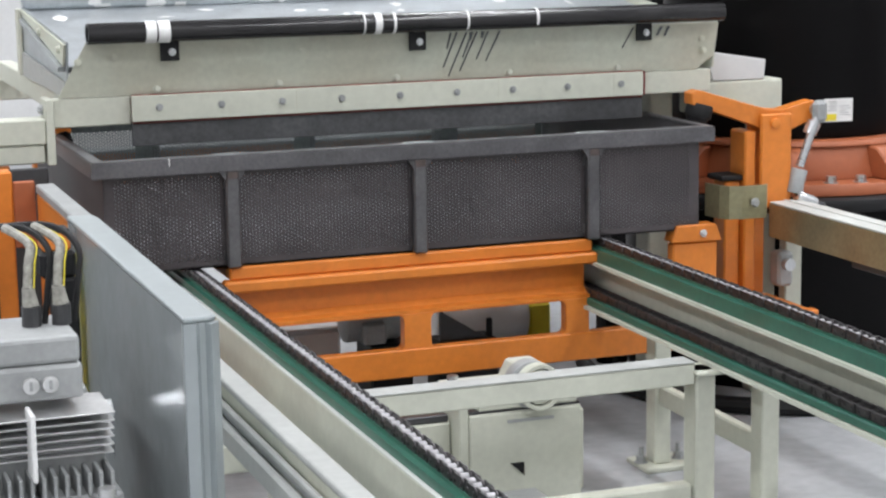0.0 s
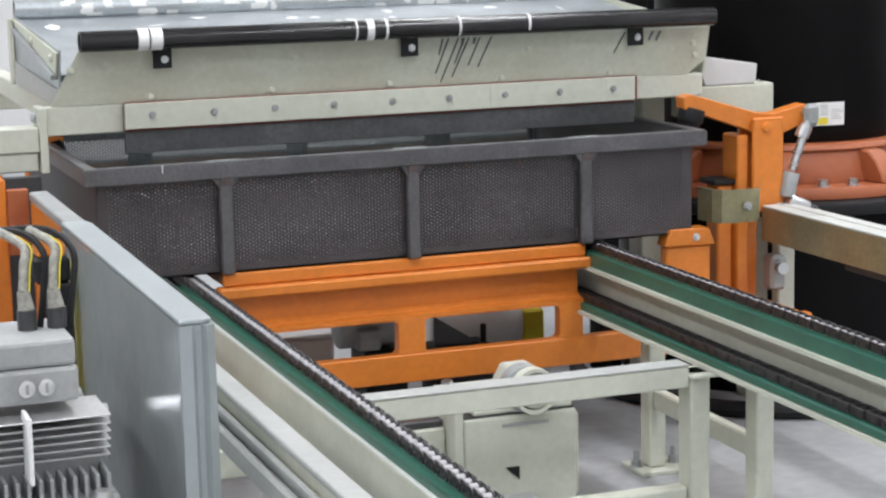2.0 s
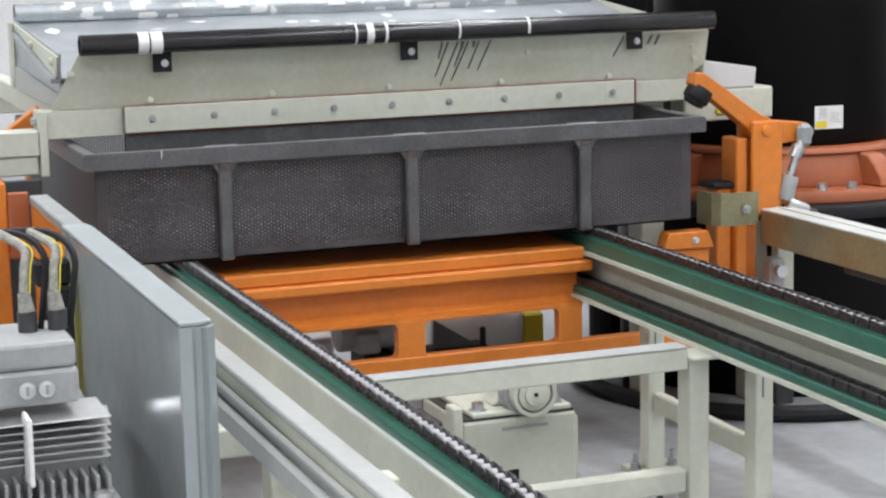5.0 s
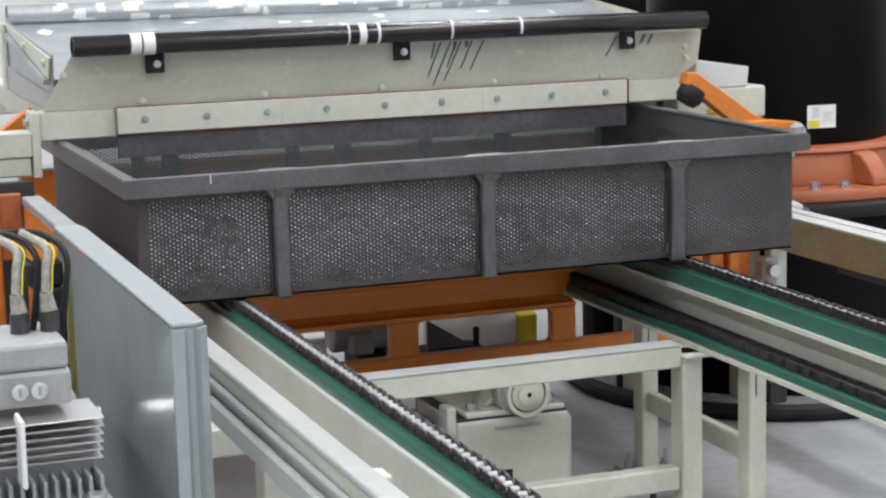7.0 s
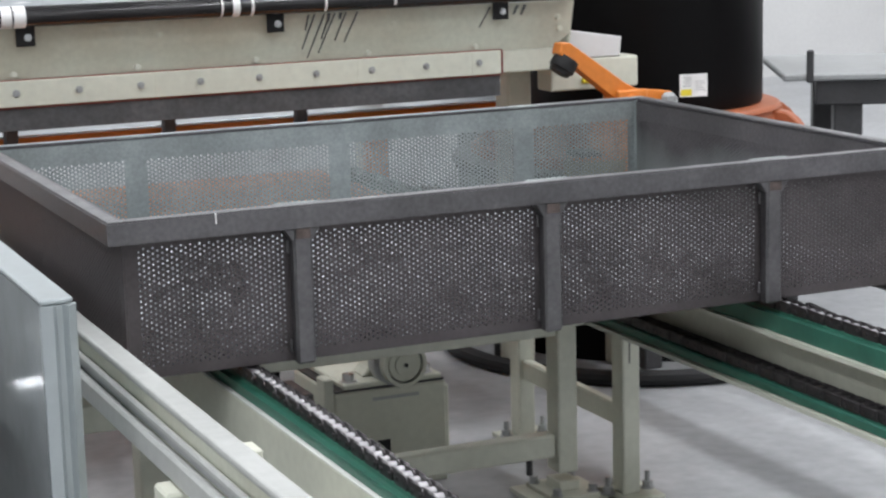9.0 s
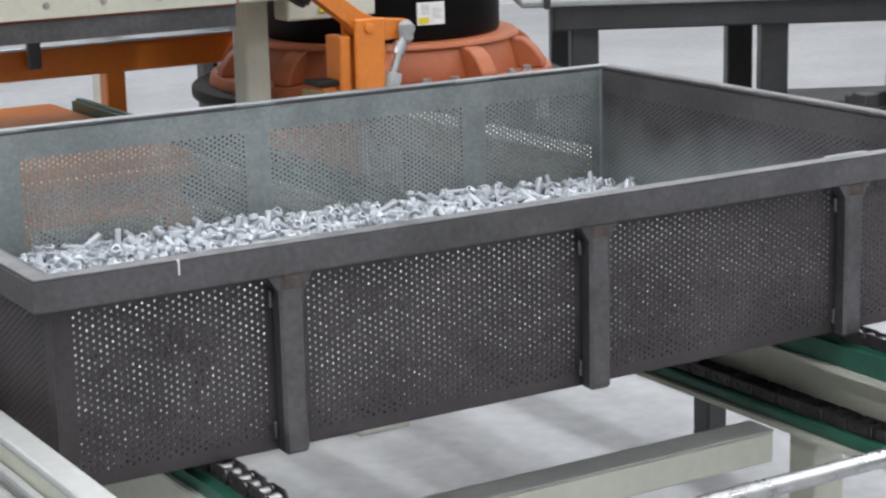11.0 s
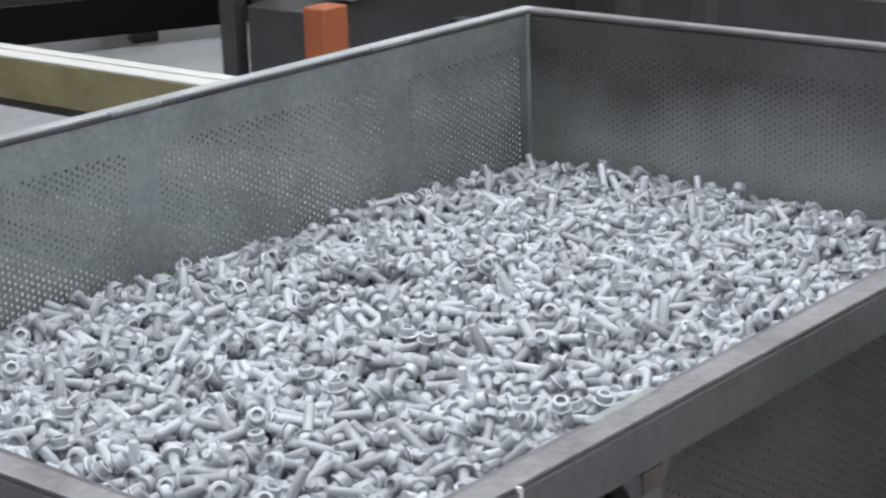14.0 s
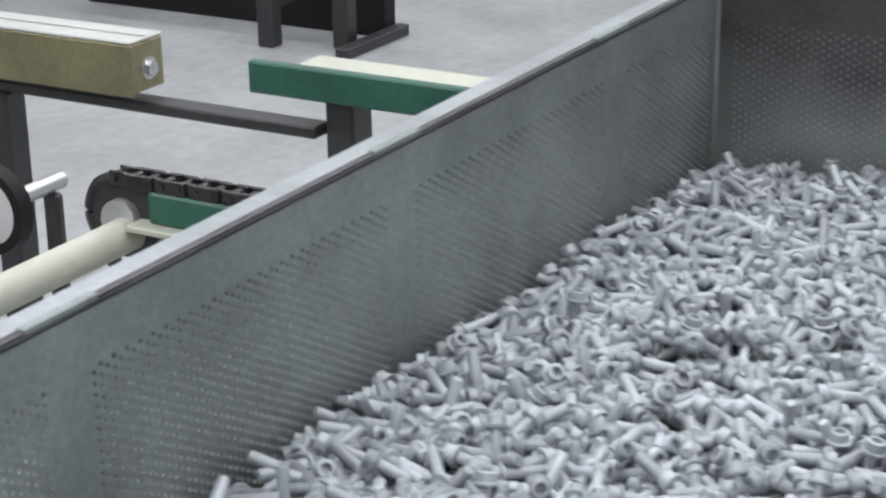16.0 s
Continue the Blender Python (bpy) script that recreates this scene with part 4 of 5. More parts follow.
    return c, a, rod


clamp, clamp_arm, clamp_rod = make_clamp(False, "clamps beside the table", 0.010, 0.0, -0.004)
clamp_far, clamp_far_arm, clamp_far_rod = make_clamp(True, "clamps beside the table", 0.05, 0.45, -0.04)


def make_guides():
    # chromated lead-in plate, bent, bolted to the guide beam
    g = thing("side_guide_beam", (1.76, -0.6, 0.0), "cream and chromated steel side guide beam along the conveyor", "guide beam", "side guides")

    def sag(bm):
        """The beam falls slightly towards the table."""
        for v in bm.verts:
            v.co.z -= 0.006 + 0.0115 * (v.co.y + 1.805) / 2.48
        return bm

    part("beam_side", sag(box(1.712, 1.72, -1.805, 0.597, 0.482, 0.5655, 0.001)), OLIVE, g, "yellowish chromated steel face")
    part("beam_top", sag(box(1.7125, 1.797, -1.803, 0.595, 0.566, 0.5715, 0.002)), BEAMTOP, g, "cream painted top")
    part("beam_ridge", sag(box(1.752, 1.758, -1.80, 0.594, 0.5717, 0.5745, 0.001)), BEAMTOP, g)
    part("beam_body", sag(box(1.7205, 1.795, -1.803, 0.594, 0.486, 0.5655, 0.002)), OLIVE, g)
    bm = prism([(1.512, 0.56), (1.520, 0.50), (1.535, 0.478), (1.565, 0.468), (1.631, 0.466), (1.640, 0.480), (1.636, 0.484), (1.627, 0.472), (1.567, 0.474), (1.54, 0.484), (1.526, 0.504), (1.518, 0.561)], "z", 0.538, 0.619)
    part("lead_in", bm, OLIVE, g, "bent chromated lead-in plate")
    for x, z in ((1.596, 0.578),):
        part("guide_bolt", hexbolt((x, 0.461 if x < 1.65 else 0.459, z), (0, -1, 0), 0.008, 0.006), STEEL, g)
    part("under_rail", box(1.740, 1.785, -2.125, 0.255, 0.443, 0.462, 0.003), DARKSTEEL, g, "dark rail under the beam")
    part("end_bolt", hexbolt((1.757, -1.803, 0.515), (0, -1, 0), 0.013, 0.008), STEEL, g)
    part("far_post", box(1.838, 1.888, 0.73, 0.765, 0.0605, 0.476, 0.004), BEIGE, g)
    part("far_post_foot", box(1.836, 1.890, 0.728, 0.767, 0.0, 0.060, 0.004), DARKSTEEL, g, "dark post foot")
    part("post_head", box(1.796, 1.888, 0.60, 0.729, 0.4765, 0.53, 0.004), BEIGE, g)
    for y in (-0.75, -1.515):
        part("post", box(1.735, 1.785, y, y + 0.05, 0.0, 0.4425, 0.004), DARKSTEEL, g)
    # orange locator block on its stand
    b = thing("locator_block", (1.40, 0.55, 0.2885), "orange wedge-shaped locator block on an orange stand", "locator block")
    part("wedge", prism([(1.396, 0.485), (1.41, 0.526), (1.515, 0.526), (1.532, 0.483)], "y", 0.505, 0.555, 0.003), ORANGE, b)
    part("stand", box(1.404, 1.524, 0.516, 0.55, 0.2895, 0.4825, 0.004), ORANGE, b)
    part("wedge_bolt", hexbolt((1.478, 0.502, 0.505), (0, -1, 0.2), 0.0065, 0.006), STEEL, b)


make_guides()


GUARD_DX, GUARD_DY, GUARD_DZ = 0.037, 0.075, -0.006
# ---- guard plate and gear motor beside the conveyor ----
def make_guard():
    g = thing("guard_plate", (-0.13, -0.7, 0.0), "galvanised sheet steel guard plate with folded edges", "guard plate")
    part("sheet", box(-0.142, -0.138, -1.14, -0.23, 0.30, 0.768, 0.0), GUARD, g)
    # folds take a darker, rougher copy of the sheet's zinc
    part("top_fold", prism([(-0.143, -1.150), (-0.112, -1.150), (-0.098, -1.142), (-0.094, -0.27), (-0.100, -0.235), (-0.143, -0.23)], "z", 0.7685, 0.776, 0.002), FOLD, g, "folded top edge in darker grey")
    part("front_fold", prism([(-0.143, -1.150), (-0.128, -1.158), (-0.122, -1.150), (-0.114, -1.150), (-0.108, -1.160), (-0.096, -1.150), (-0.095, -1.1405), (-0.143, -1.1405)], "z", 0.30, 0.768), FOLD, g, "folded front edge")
    for y in (-0.29, -1.0):
        part("leg", box(-0.137, -0.10, y, y + 0.04, 0.012, 0.45, 0.003), GALV, g)
    for ob in g.children:
        ob.location.x -= GUARD_DX
        ob.location.y -= GUARD_DY
        ob.location.z -= GUARD_DZ


make_guard()


def make_gearmotor():
    m = thing("gear_motor", (-0.33, -0.95, 0.0), "grey finned electric gear motor on a steel stand", "gear motor")
    x, y, z = -0.335, -1.03, 0.60
    # terminal box
    tb = part("terminal_box", box(-0.40, -0.238, -1.20, -1.05, 0.665, 0.712, 0.006, seg=2), CASTGREY, m, "grey terminal box")
    part("lid", box(-0.398, -0.240, -1.198, -1.052, 0.7125, 0.748, 0.006, seg=2), CASTGREY, m)
    for px in (-0.306, -0.281):
        part("plug", cyl((px, -1.2005, 0.688), (px, -1.208, 0.688), 0.0110, 18, bevel=0.002), ALU, tb, "round screw plug", True)
        part("plug_slot", box(px - 0.002, px + 0.002, -1.2092, -1.2075, 0.682, 0.694, 0), CASTGREY, tb)
    # motor body with cooling fins, lying along x
    for k in range(6):
        zz = 0.652 - k * 0.0115
        part("fin", box(-0.42, -0.205, -1.235 + 0.004 * k, -1.125, zz - 0.0025, zz, 0.001), ALU, m, "bare aluminium cooling fin")
    part("motor_body", box(-0.40, -0.212, -1.20, -1.04, 0.50, 0.645, 0.02, seg=3), CASTGREY, m, "", True)
    part("band", box(-0.316, -0.310, -1.262, -1.21, 0.575, 0.664, 0.002), WHITEST, m, "white cable tie")
    for k in range(15):
        xx = -0.42 + k * 0.0145
        part("comb_fin", box(xx, xx + 0.005, -1.25, -1.05, 0.548, 0.578, 0.001), CASTGREY, m)
    part("comb_base", box(-0.43, -0.20, -1.245, -1.04, 0.50, 0.5475, 0.004), CASTGREY, m)
    part("gearbox", box(-0.42, -0.20, -1.03, -0.75, 0.46, 0.64, 0.02, seg=2), CASTGREY, m)
    part("shaft", cyl((-0.20, -0.85, 0.55), (-0.143, -0.85, 0.55), 0.02, 16), STEEL, m)
    part("drain", cyl((-0.225, -1.262, 0.56), (-0.225, -1.262, 0.50), 0.012, 12), ALU, m, "", True)
    part("stand", box(-0.41, -0.22, -1.15, -0.80, 0.0, 0.455, 0.006), DARKSTEEL, m)
    for k, (cx, tint) in enumerate(((-0.359, YELLOW), (-0.320, YELLOW))):
        w = thing("motor_cable", (cx, -1.12, 0.748), "black cable with a yellow and green core and a pale gland", "cable", "motor cables")
        part("gland", cyl((cx, -1.12, 0.7485), (cx, -1.12, 0.775), 0.013, 12), DARKSTEEL, w)
        part("sleeve", cyl((cx, -1.12, 0.7755), (cx - 0.003, -1.12, 0.80), 0.011, 12, r2=0.008), DIRTY, w, "grimy pale sleeve", True)
        part("core", cable([(cx - 0.003, -1.12, 0.80), (cx + 0.0, -1.115, 0.83), (cx + 0.004, -1.10, 0.855), (cx - 0.02, -1.05, 0.87)], 0.0062), DIRTY, w, "grimy pale core wires", True)
        part("stripe", cable([(cx + 0.004, -1.128, 0.80), (cx + 0.007, -1.123, 0.83), (cx + 0.011, -1.109, 0.857), (cx - 0.013, -1.058, 0.872)], 0.0010), tint, w, "thin yellow wire", True)
        part("jacket", cable([(cx + 0.018, -1.11, 0.7485), (cx + 0.026, -1.105, 0.80), (cx + 0.03, -1.09, 0.845), (cx + 0.0, -1.04, 0.868), (cx - 0.08, -0.98, 0.86)], 0.0045), BLACK, w, "black cable jacket", True)
        w.location.z += 0.0187
    for ob in m.children:
        ob.location.x -= 0.070
        if not ob.name.startswith("stand"):
            ob.location.z += 0.019
    s = thing("limit_switch", (-0.22, -0.42, 0.0), "black limit switch with an orange head on a post", "switch")
    part("post", box(-0.230, -0.190, -0.455, -0.39, 0.0, 0.70, 0.004), BLACK, s, "black cable duct")
    part("body", box(-0.25, -0.19, -0.45, -0.39, 0.7005, 0.745, 0.006), BLACK, s)
    part("head", box(-0.245, -0.197, -0.445, -0.395, 0.7455, 0.775, 0.004), ORANGE, s, "orange switch head")
    part("cap", box(-0.245, -0.197, -0.445, -0.395, 0.7755, 0.782, 0.003), BLACK, s)
    z = thing("side_bar", (-0.1, 0.2, 0.0), "zinc side bar with orange bolts beside the table", "side bar")
    part("bar", box(-0.125, -0.085, -0.02, 0.45, 0.715, 0.735, 0.003), CASTGREY, z)
    part("web", box(-0.123, -0.113, -0.02, 0.45, 0.64, 0.7145, 0.002), ORANGE, z, "orange web plate")
    for y in (0.0, 0.40):
        part("leg", box(-0.125, -0.09, y, y + 0.04, 0.0, 0.6395, 0.003), ORANGE, z)
    part("post", box(-0.235, -0.172, 0.452, 0.50, 0.0, 0.765, 0.004), ORANGE, z)
    part("stop_plate", box(-0.171, -0.1255, 0.452, 0.465, 0.60, 0.742, 0.003), ROBOT, z, "rusty orange stop plate")
    # added black box: stands in for the dark space behind the motor
    q = thing("dark_filler_box", (-0.42, 0.1, 0.0), "added black box that darkens the space behind the gear motor", "cabinet")
    part("case", box(-0.62, -0.30, -0.30, 0.30, 0.0, 0.66, 0.008), BLACK, q)
    part("box_front", box(-0.61, -0.31, -0.306, -0.3005, 0.03, 0.63, 0.003), DARKSTEEL, q)
    e = thing("earth_cable", (-0.19, -0.32, 0.46), "yellow and green earth cable hanging beside the guard", "cable")
    part("strand", cable([(-0.195, -0.30, 0.715), (-0.19, -0.31, 0.66), (-0.195, -0.32, 0.58), (-0.19, -0.33, 0.46)], 0.006), YELLOW, e, "", True)
    part("strand", cable([(-0.206, -0.30, 0.715), (-0.20, -0.31, 0.66), (-0.206, -0.32, 0.58), (-0.20, -0.33, 0.46)], 0.006), GREEN, e, "green strand", True)


make_gearmotor()


# ---- far end: the black robot column, the bench and the wall ----
def make_robot():
    r = thing("robot_column", (2.10, 1.20, 0.0), "black cylindrical robot column on an orange cast foot ring", "robot column")
    cx, cy = 2.10, 1.20
    part("column", cyl((cx, cy, 0.665), (cx, cy, 2.4), 0.345, 64, bevel=0.01), DRUM, r, "", True)
    part("foot_ring", cyl((cx, cy, 0.531), (cx, cy, 0.563), 0.50, 64, r2=0.492, bevel=0.006), ROBOT, r, "faded orange cast ring", True)
    part("foot_neck", cyl((cx, cy, 0.5632), (cx, cy, 0.650), 0.415, 64, r2=0.388, bevel=0.004), ROBOT, r, "faded orange cast neck", True)
    part("foot_flange", cyl((cx, cy, 0.6502), (cx, cy, 0.6648), 0.402, 64, r2=0.392, bevel=0.004), ROBOT, r, "", True)
    for k in range(10):
        a = k * math.tau / 10 + 0.15
        turn = Matrix.Translation((cx, cy, 0)) @ Matrix.Rotation(a + 0.31, 4, "Z")
        bm = prism([(0.386, 0.5634), (0.485, 0.5634), (0.482, 0.585), (0.455, 0.622), (0.425, 0.645), (0.386, 0.6498)], "y", -0.028, 0.028, 0.004)
        bmesh.ops.transform(bm, matrix=turn, verts=bm.verts)
        part("buttress", bm, ROBOT, r, "", True)
        for off in (-0.09, 0.09):
            x, y = cx + 0.462 * math.cos(a + off), cy + 0.462 * math.sin(a + off)
            part("foot_bolt", hexbolt((x, y, 0.563), (0, 0, 1), 0.014, 0.016), STEEL, r, "zinc foot bolt")
    part("plinth_lip", cyl((cx, cy, 0.495), (cx, cy, 0.530), 0.55, 56, bevel=0.008), BLACK, r, "", True)
    part("plinth", cyl((cx, cy, 0.0), (cx, cy, 0.4945), 0.45, 56), DRUM, r, "black painted plinth", True)
    # paper label on the column
    lab = thing("warning_label", (2.0, 0.85, 0.68), "white printed paper label with a yellow corner on the column", "label")
    lw0, lw1 = -1.79, -1.55
    def arc(bm, a0, a1, z0, z1, rad):
        n = 6
        lo = [bm.verts.new((cx + rad * math.cos(a0 + (a1 - a0) * k / n), cy + rad * math.sin(a0 + (a1 - a0) * k / n), z0)) for k in range(n + 1)]
        hi = [bm.verts.new((v.co.x, v.co.y, z1)) for v in lo]
        for k in range(n):
            bm.faces.new((lo[k], lo[k + 1], hi[k + 1], hi[k]))
        return bm
    part("paper", arc(bmesh.new(), lw0, lw1, 0.711, 0.773, 0.3475), WHITEST, lab)
    part("yellow_field", arc(bmesh.new(), lw0 + 0.008, lw0 + 0.10, 0.714, 0.732, 0.3482), YELLOW, lab, "yellow printed field")
    for k in range(5):
        z = 0.740 + k * 0.006
        part("print_bar", arc(bmesh.new(), lw0 + 0.03 + 0.01 * (k % 2), lw0 + 0.10, z, z + 0.002, 0.3482), CASTGREY, lab, "fine grey print")
        part("print_bar", arc(bmesh.new(), lw0 + 0.13, lw1 - 0.02 - 0.015 * (k % 3), z - 0.012, z - 0.0105, 0.3482), CASTGREY, lab, "fine grey print")
    # round floor ring of black hose
    ring = bmesh.new()
    c2 = (2.02, 1.07)
    pts = [(c2[0] + 0.56 * math.cos(a), c2[1] + 0.56 * math.sin(a), 0.022) for a in [math.radians(150 + 16 * k) for k in range(14)]]
    single("floor_hose", cable(pts, 0.022, 10, ring, 4), BLACK, "thick black hose lying in a curve on the floor", "hose", smooth=True)
    # dark screen behind
    s = thing("dark_screen", (2.76, 2.6, 0.0), "black curtain screen of the robot cell in rigid panels", "screen")
    for k in range(6):
        x = 2.2 + k * 0.19
        part("panel", box(x, x + 0.187, 2.6 + 0.02 * (k % 2), 2.62 + 0.02 * (k % 2), 0.05, 2.6, 0.004), DRUM, s)
    for x in (2.159, 3.34):
        part("pole", box(x, x + 0.04, 2.58, 2.64, 0.0, 2.65, 0.003), DARKSTEEL, s)


make_robot()


def make_bench():
    b = thing("work_bench", (3.12, 2.0, 0.0), "dark steel work bench with a grey sheet top", "work bench")
    part("top", box(3.12, 4.9, 2.0, 2.75, 0.59, 0.615, 0.006), CASTGREY, b, "grey sheet metal top")
    part("apron", box(3.24, 4.8, 2.04, 2.08, 0.50, 0.5895, 0.006), DARKSTEEL, b)
    for x in (3.31, 4.0, 4.7):
        for y in (2.05, 2.60):
            part("leg", box(x, x + 0.10, y + 0.031, y + 0.11, 0.0, 0.5895, 0.006), DARKSTEEL, b)
    part("shelf", box(3.362, 4.7, 2.20, 2.55, 0.16, 0.19, 0.004), DARKSTEEL, b, "dark lower shelf")
    part("low_board", box(3.15, 4.9, 2.0, 2.03, 0.05, 0.19, 0.004), DRUM, b, "black lower board")
    part("corner_clip", box(3.20, 3.225, 1.985, 2.0, 0.585, 0.70, 0.006), DARKSTEEL, b)
    b.rotation_euler.z = radians(-27)
    w = thing("spray_bottle", (3.56, 1.96, 0.615), "small pale plastic bottle standing on the work bench", "bottle")
    part("body", cyl((3.56, 1.96, 0.615), (3.56, 1.96, 0.68), 0.022, 18, bevel=0.006), WALL, w, "", True)
    part("neck", cyl((3.56, 1.96, 0.6802), (3.56, 1.96, 0.71), 0.012, 14, r2=0.009), WALL, w, "", True)
    # dark machine bed beside the bench, with a sloping grey slide
    s = thing("slide_machine", (4.3, 0.6, 0.0), "dark machine bed with a sloping grey steel slide", "machine")
    part("slide", prism([(3.80, 0.27), (5.6, 0.43), (5.6, 0.50), (3.80, 0.33)], "y", 0.45, 0.62, 0.004), SLIDE, s, "sloping grey slide")
    part("bed", prism([(3.70, 0.0), (5.6, 0.0), (5.6, 0.40), (3.70, 0.245)], "y", 0.50, 0.82, 0.004), DARKSTEEL, s)
    for x, h in ((3.68, 0.36), (3.83, 0.55), (4.12, 0.6), (4.30, 0.56), (4.45, 0.62)):
        part("upright", box(x, x + 0.06, 0.86, 0.93, 0.0, h, 0.004), DARKSTEEL if h < 0.6 else CASTGREY, s)
    part("cross_tie", box(3.68, 5.5, 0.931, 0.96, 0.30, 0.35, 0.004), DARKSTEEL, s)
    part("orange_block", box(3.62, 3.73, 0.40, 0.49, 0.0, 0.28, 0.004), ROBOT, s, "faded orange block")

    r = thing("rail_rack", (5.05, -0.6, 0.0), "low dark steel rack of rails with a faded red board", "rack")
    part("base_board", box(4.98, 5.10, -1.75, 0.44, 0.0, 0.20, 0.006), DARKSTEEL, r)
    part("red_board", box(4.985, 5.09, -1.7, 0.40, 0.2005, 0.235, 0.004), RED, r, "faded red board")
    part("upper_rail", box(4.99, 5.05, -1.75, 0.44, 0.40, 0.45, 0.006), DARKSTEEL, r)
    for k in range(6):
        y = -1.70 + k * 0.41
        part("upright", box(5.06, 5.12, y, y + 0.06, 0.2355, 0.62, 0.005), DARKSTEEL if k % 2 else CASTGREY, r)
    part("back_sheet", box(5.122, 5.14, -1.75, 0.44, 0.0, 0.50, 0.004), BLACK, r, "black back sheet")

    u = thing("low_stand", (3.8, -0.6, 0.0), "low dark steel stand with two uprights and a black board", "stand")
    part("board", box(3.86, 3.92, -0.95, 0.10, 0.0, 0.24, 0.004), BLACK, u, "black board")
    part("sill", box(3.60, 3.925, -0.99, -0.951, 0.0, 0.03, 0.003), DARKSTEEL, u)
    for x, y in ((3.625, -0.735), (3.70, -0.93)):
        part("upright", box(x, x + 0.05, y, y + 0.05, 0.0, 0.58, 0.004), DARKSTEEL, u)
    part("tie", box(3.645, 3.86, -0.72, -0.70, 0.10, 0.14, 0.003), DARKSTEEL, u)


make_bench()


# ---- the next conveyor, on which the crate rides out ----
def make_outfeed():
    c = thing("outfeed_conveyor", (0.7, -3.4, 0.0), "cream outfeed conveyor with chains, sprockets and a cross shaft", "conveyor")
    y0, y1 = -5.6, -2.19
    for x in CHAINS:
        part("guide", box(x - 0.02, x + 0.02, y0, y1 - 0.05, TOP - 0.06, TOP - 0.0195, 0.003), GREEN, c, "green plastic chain guide")
        part("channel", channel(x + 0.018, x - 0.042, TOP - 0.18, TOP - 0.0605, y0, y1 - 0.03, 0.006), BEIGE, c)
        chain_run(c, x, TOP - 0.0105, y0 + 0.1, y1)["label"] = "oiled black roller chain"
        part("sprocket", cyl((x - 0.006, y1, TOP - 0.066), (x + 0.006, y1, TOP - 0.066), 0.052, 24, bevel=0.002), DARKSTEEL, c, "dark chain sprocket", True)
        part("sprocket_hub", cyl((x - 0.02, y1, TOP - 0.066), (x + 0.02, y1, TOP - 0.066), 0.028, 20, bevel=0.003), ALU, c, "pale hub", True)
    part("cross_shaft", cyl((0.10, y1 - 0.01, TOP - 0.082), (1.26, y1 - 0.01, TOP - 0.082), 0.023, 18), BEIGE, c, "pale round cross shaft", True)
    for x in CHAINS:
        drop = [(x, y1 + 0.056 * math.cos(a), TOP - 0.066 + 0.056 * math.sin(a)) for a in (1.6, 0.8, 0.0, -0.8)] + [(x, y1 + 0.01, 0.40), (x, y1 - 0.06, 0.27), (x, y1 - 0.3, 0.22), (x, y1 - 0.9, 0.26)]
        part("slack_chain", cable(drop, 0.010, 6), CHAIN, c, "slack black return chain")
    for x in (0.22, 1.21):
        for y in (-3.3, -4.9):
            part("leg", box(x - 0.03, x + 0.03, y, y + 0.06, 0.0, TOP - 0.1805, 0.004), BEIGE, c)
    for y in (-3.28, -4.88):
        part("cross_beam", box(0.252, 1.178, y, y + 0.04, 0.30, 0.35, 0.003), BEIGE, c)
    g = thing("side_guide_beam", (1.77, -3.4, 0.0), "green plastic side guide on a cream beam beside the outfeed conveyor", "guide beam", "side guides")
    part("green_strip", box(1.735, 1.755, -5.6, -2.01, 0.505, 0.555, 0.003), GREEN, g, "green plastic strip")
    part("beam_body", box(1.7555, 1.83, -5.6, -2.08, 0.50, 0.5505, 0.003), BEIGE, g)
    for y in (-2.18, -3.6, -5.2):
        part("post", box(1.762, 1.82, y, y + 0.05, 0.0, 0.4995, 0.004), DARKSTEEL, g)
    # end sprockets of the lifting conveyor, on their own shaft
    e = thing("end_shaft", (0.7, -1.93, 0.0), "pale end shaft with two rubber-rimmed chain wheels", "shaft")
    for x in (0.22, 1.21):
        part("wheel", pipe((x - 0.012, -1.962, 0.47), (x + 0.012, -1.962, 0.47), 0.061, 0.047, 28), BLACK, e, "black rubber tyre", True)
        part("wheel_disc", cyl((x - 0.01, -1.962, 0.47), (x + 0.01, -1.962, 0.47), 0.0468, 24), WALL, e, "", True)
    part("shaft", cyl((0.1, -1.962, 0.47), (1.35, -1.962, 0.47), 0.012, 14), STEEL, e, "", True)
    for x in (0.12, 1.33):
        part("bearing_stand", box(x - 0.008, x + 0.008, -1.976, -1.948, 0.0, 0.457, 0.004), DARKSTEEL, e)


make_outfeed()


def make_sign():
    s = thing("small_sign", (-0.06, -2.645, 0.0), "small white printed sign on a thin steel post", "sign")
    turn = pose(-0.06, -2.645, 0, 0, 0, -28)

    lean = Matrix.Translation((0, 0, 0.80)) @ Matrix.Rotation(radians(15), 4, "Y") @ Matrix.Translation((0, 0, -0.80))

    def put(bm, tilt=True):
        if tilt:
            bmesh.ops.transform(bm, matrix=lean, verts=bm.verts)
        bmesh.ops.transform(bm, matrix=turn, verts=bm.verts)
        return bm

    part("post", put(box(-0.008, 0.008, 0.004, 0.012, 0.0, 0.80, 0.002), False), DARKSTEEL, s)
    part("plate", put(box(-0.027, 0.027, 0.0, 0.0035, 0.765, 0.843, 0.002)), WHITEST, s)
    for k in range(4):
        part("print_bar", put(box(-0.019, 0.016 - 0.006 * (k % 2), -0.0008, -0.0002, 0.822 - k * 0.012, 0.825 - k * 0.012, 0)), CASTGREY, s, "grey print")


make_sign()


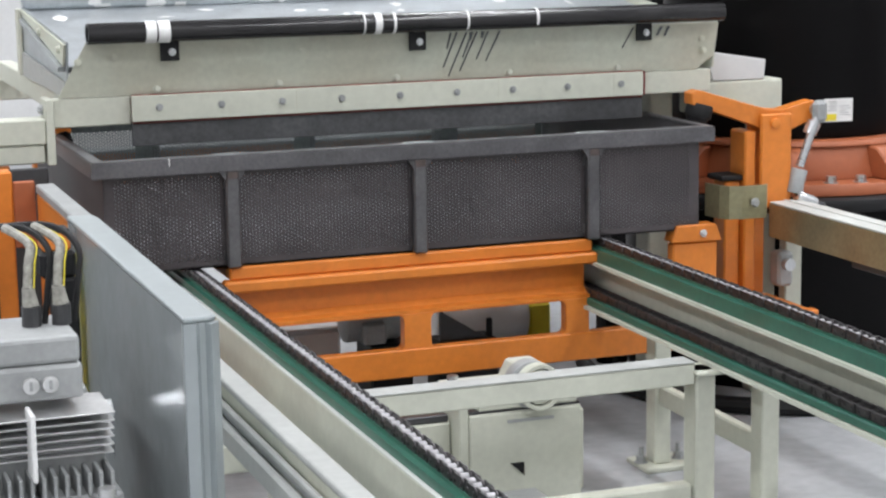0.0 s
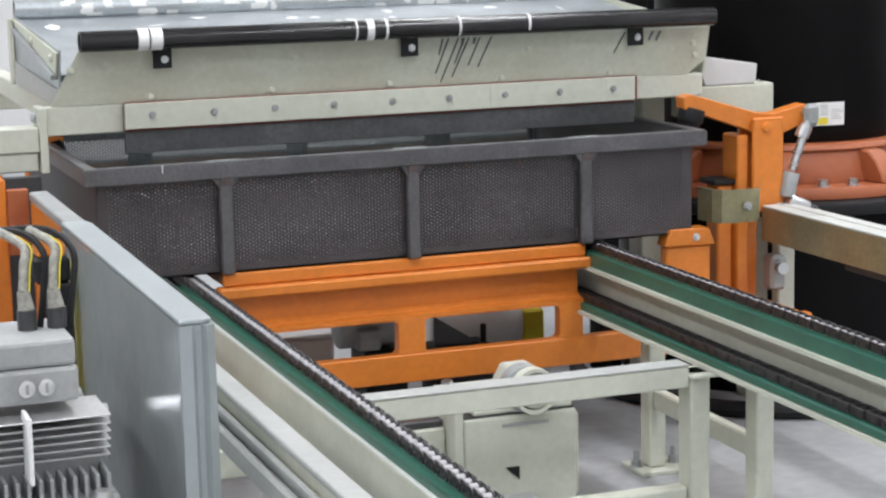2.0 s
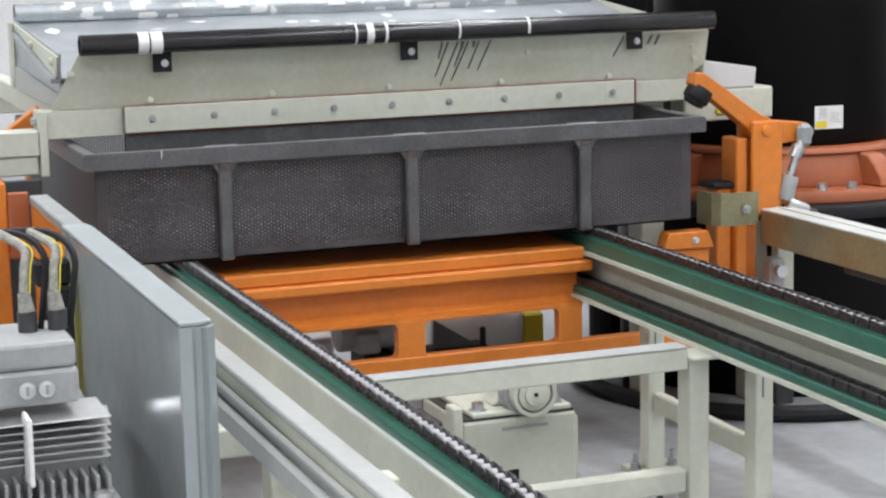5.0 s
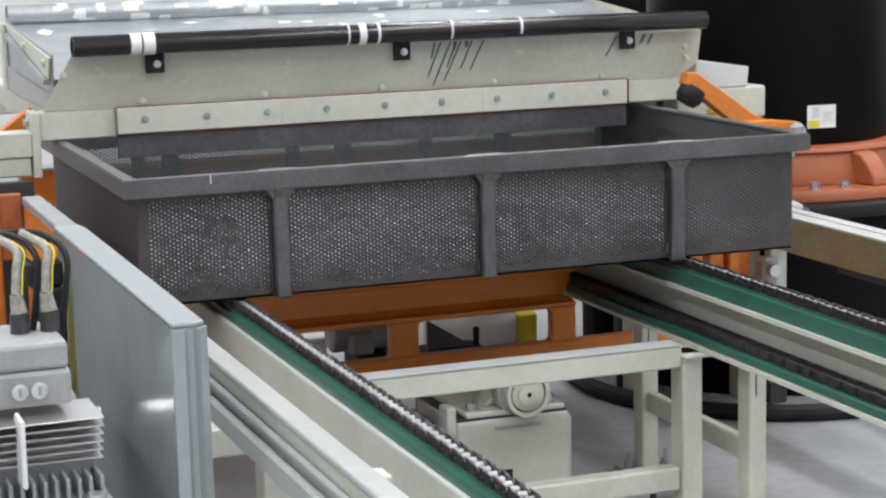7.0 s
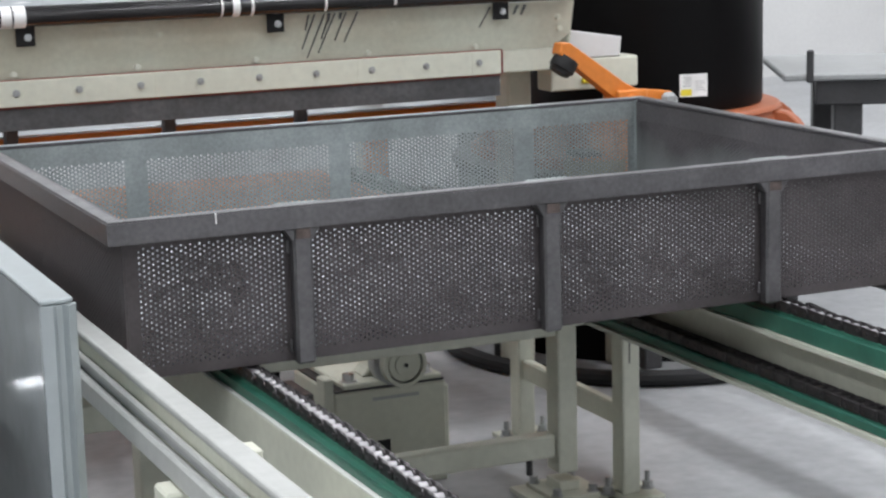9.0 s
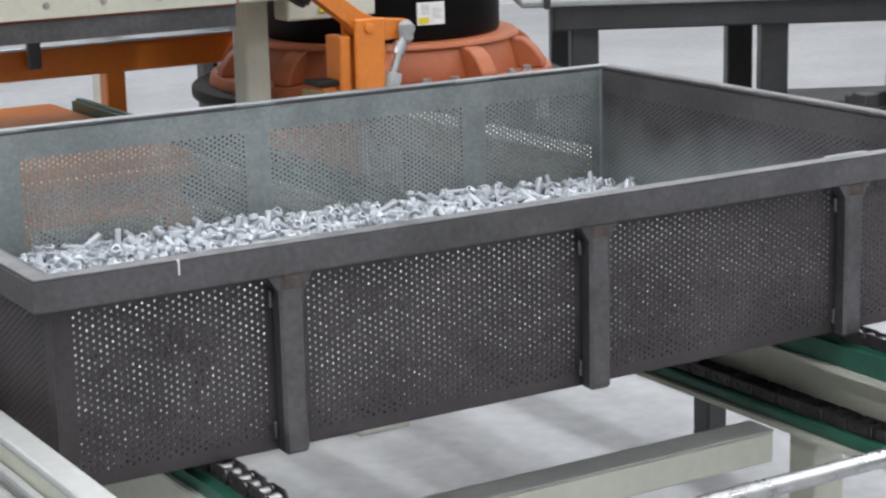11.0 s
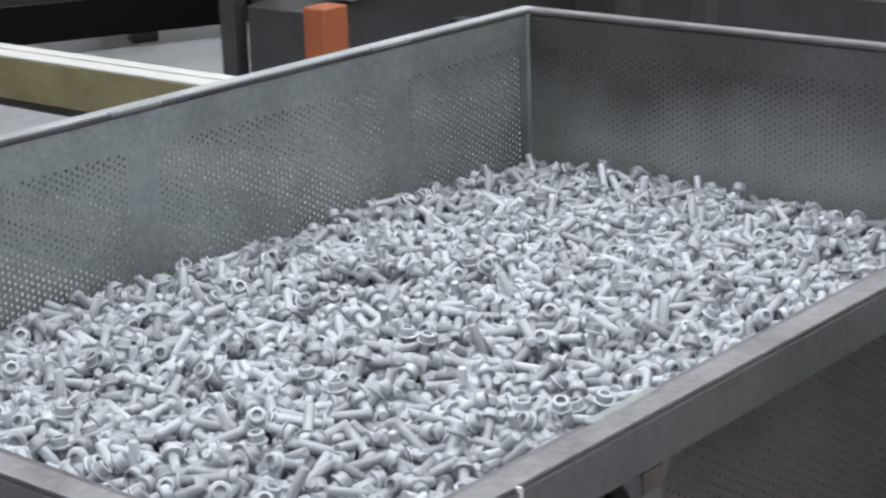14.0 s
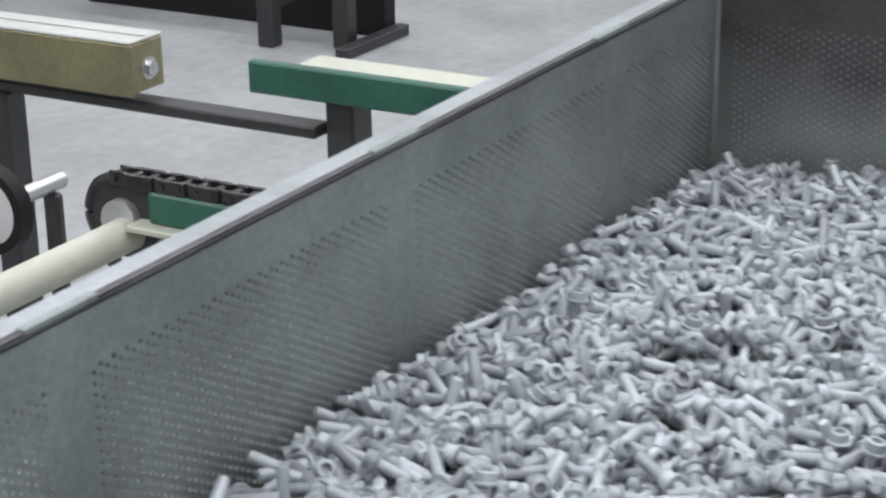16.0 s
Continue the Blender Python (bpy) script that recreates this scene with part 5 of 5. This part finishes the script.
# ---- what moves ----
def crate_rows():
    rows = []
    for k in range(78):
        swing = (0, 1, -1)[k % 3] * 0.007 * min(1.0, (78 - k) / 20)
        rows.append((k / 30, pose(0, 0.488, BASE - 0.047 + swing)))
    rows += [(2.6, pose(0, 0.488, BASE - 0.047)), (3.8, pose(0, 0.488, BASE - 0.047)), (4.6, pose(0, 0.488, BASE - 0.022)), (5.4, pose(0, 0.488, BASE)), (5.75, pose(0, 0.465, BASE))]
    for t, s in ((6.1, -0.372), (6.5, -0.211), (7.0, 0.0), (7.5, 0.206), (8.0, 0.417), (8.5, 0.63), (9.0, 0.85), (9.5, 1.066), (10.0, 1.288), (10.2, 1.376), (12.5, 2.371), (13.0, 2.586), (13.5, 2.803), (14.0, 3.024), (14.5, 3.246), (15.0, 3.456), (15.3, 3.575), (15.6, 3.694), (16.0, 3.845)):
        rows.append((t, pose(0, -s - 0.022, BASE)))
    return rows


def motions():
    walk(crate, crate_rows())
    walk(bolts, crate_rows())
    low = [(0.0, -LIFT), (3.6, -LIFT), (4.4, -LIFT * 0.52), (5.3, 0.0), (16.0, 0.0)]
    walk(conveyor, [(t, pose(0.7, -0.5, 0.06 + d)) for t, d in low])
    for run in running:
        at = run.location.copy()
        rows = [(0.0, pose(*at)), (5.7, pose(*at))]
        for k in range(172, 481):
            rows.append((k / 30, pose(at.x, at.y - (0.43 * (k / 30 - 5.7)) % (2 * PITCH), at.z)))
        walk(run, rows)
    for run in returning:
        rows = [(0.0, pose(0, 0, 0)), (5.7, pose(0, 0, 0))]
        for k in range(172, 481):
            rows.append((k / 30, pose(0, (0.43 * (k / 30 - 5.7)) % (2 * PITCH), 0)))
        walk(run, rows)
    swing = [(0.0, 0), (2.55, 0), (2.7, 2), (2.9, 8), (3.1, 15), (3.3, 18), (3.6, 18.5), (16.0, 18.5)]
    for arm, s in ((clamp_arm, 1), (clamp_far_arm, -1)):
        at = arm.location.copy()
        walk(arm, [(t, pose(*at, 0, s * a, 0)) for t, a in swing])
    for rod, s in ((clamp_rod, 1), (clamp_far_rod, -1)):
        walk(rod, [(t, pose(-s * 0.017 * a / 18.5, 0, -0.041 * a / 18.5)) for t, a in swing])


motions()
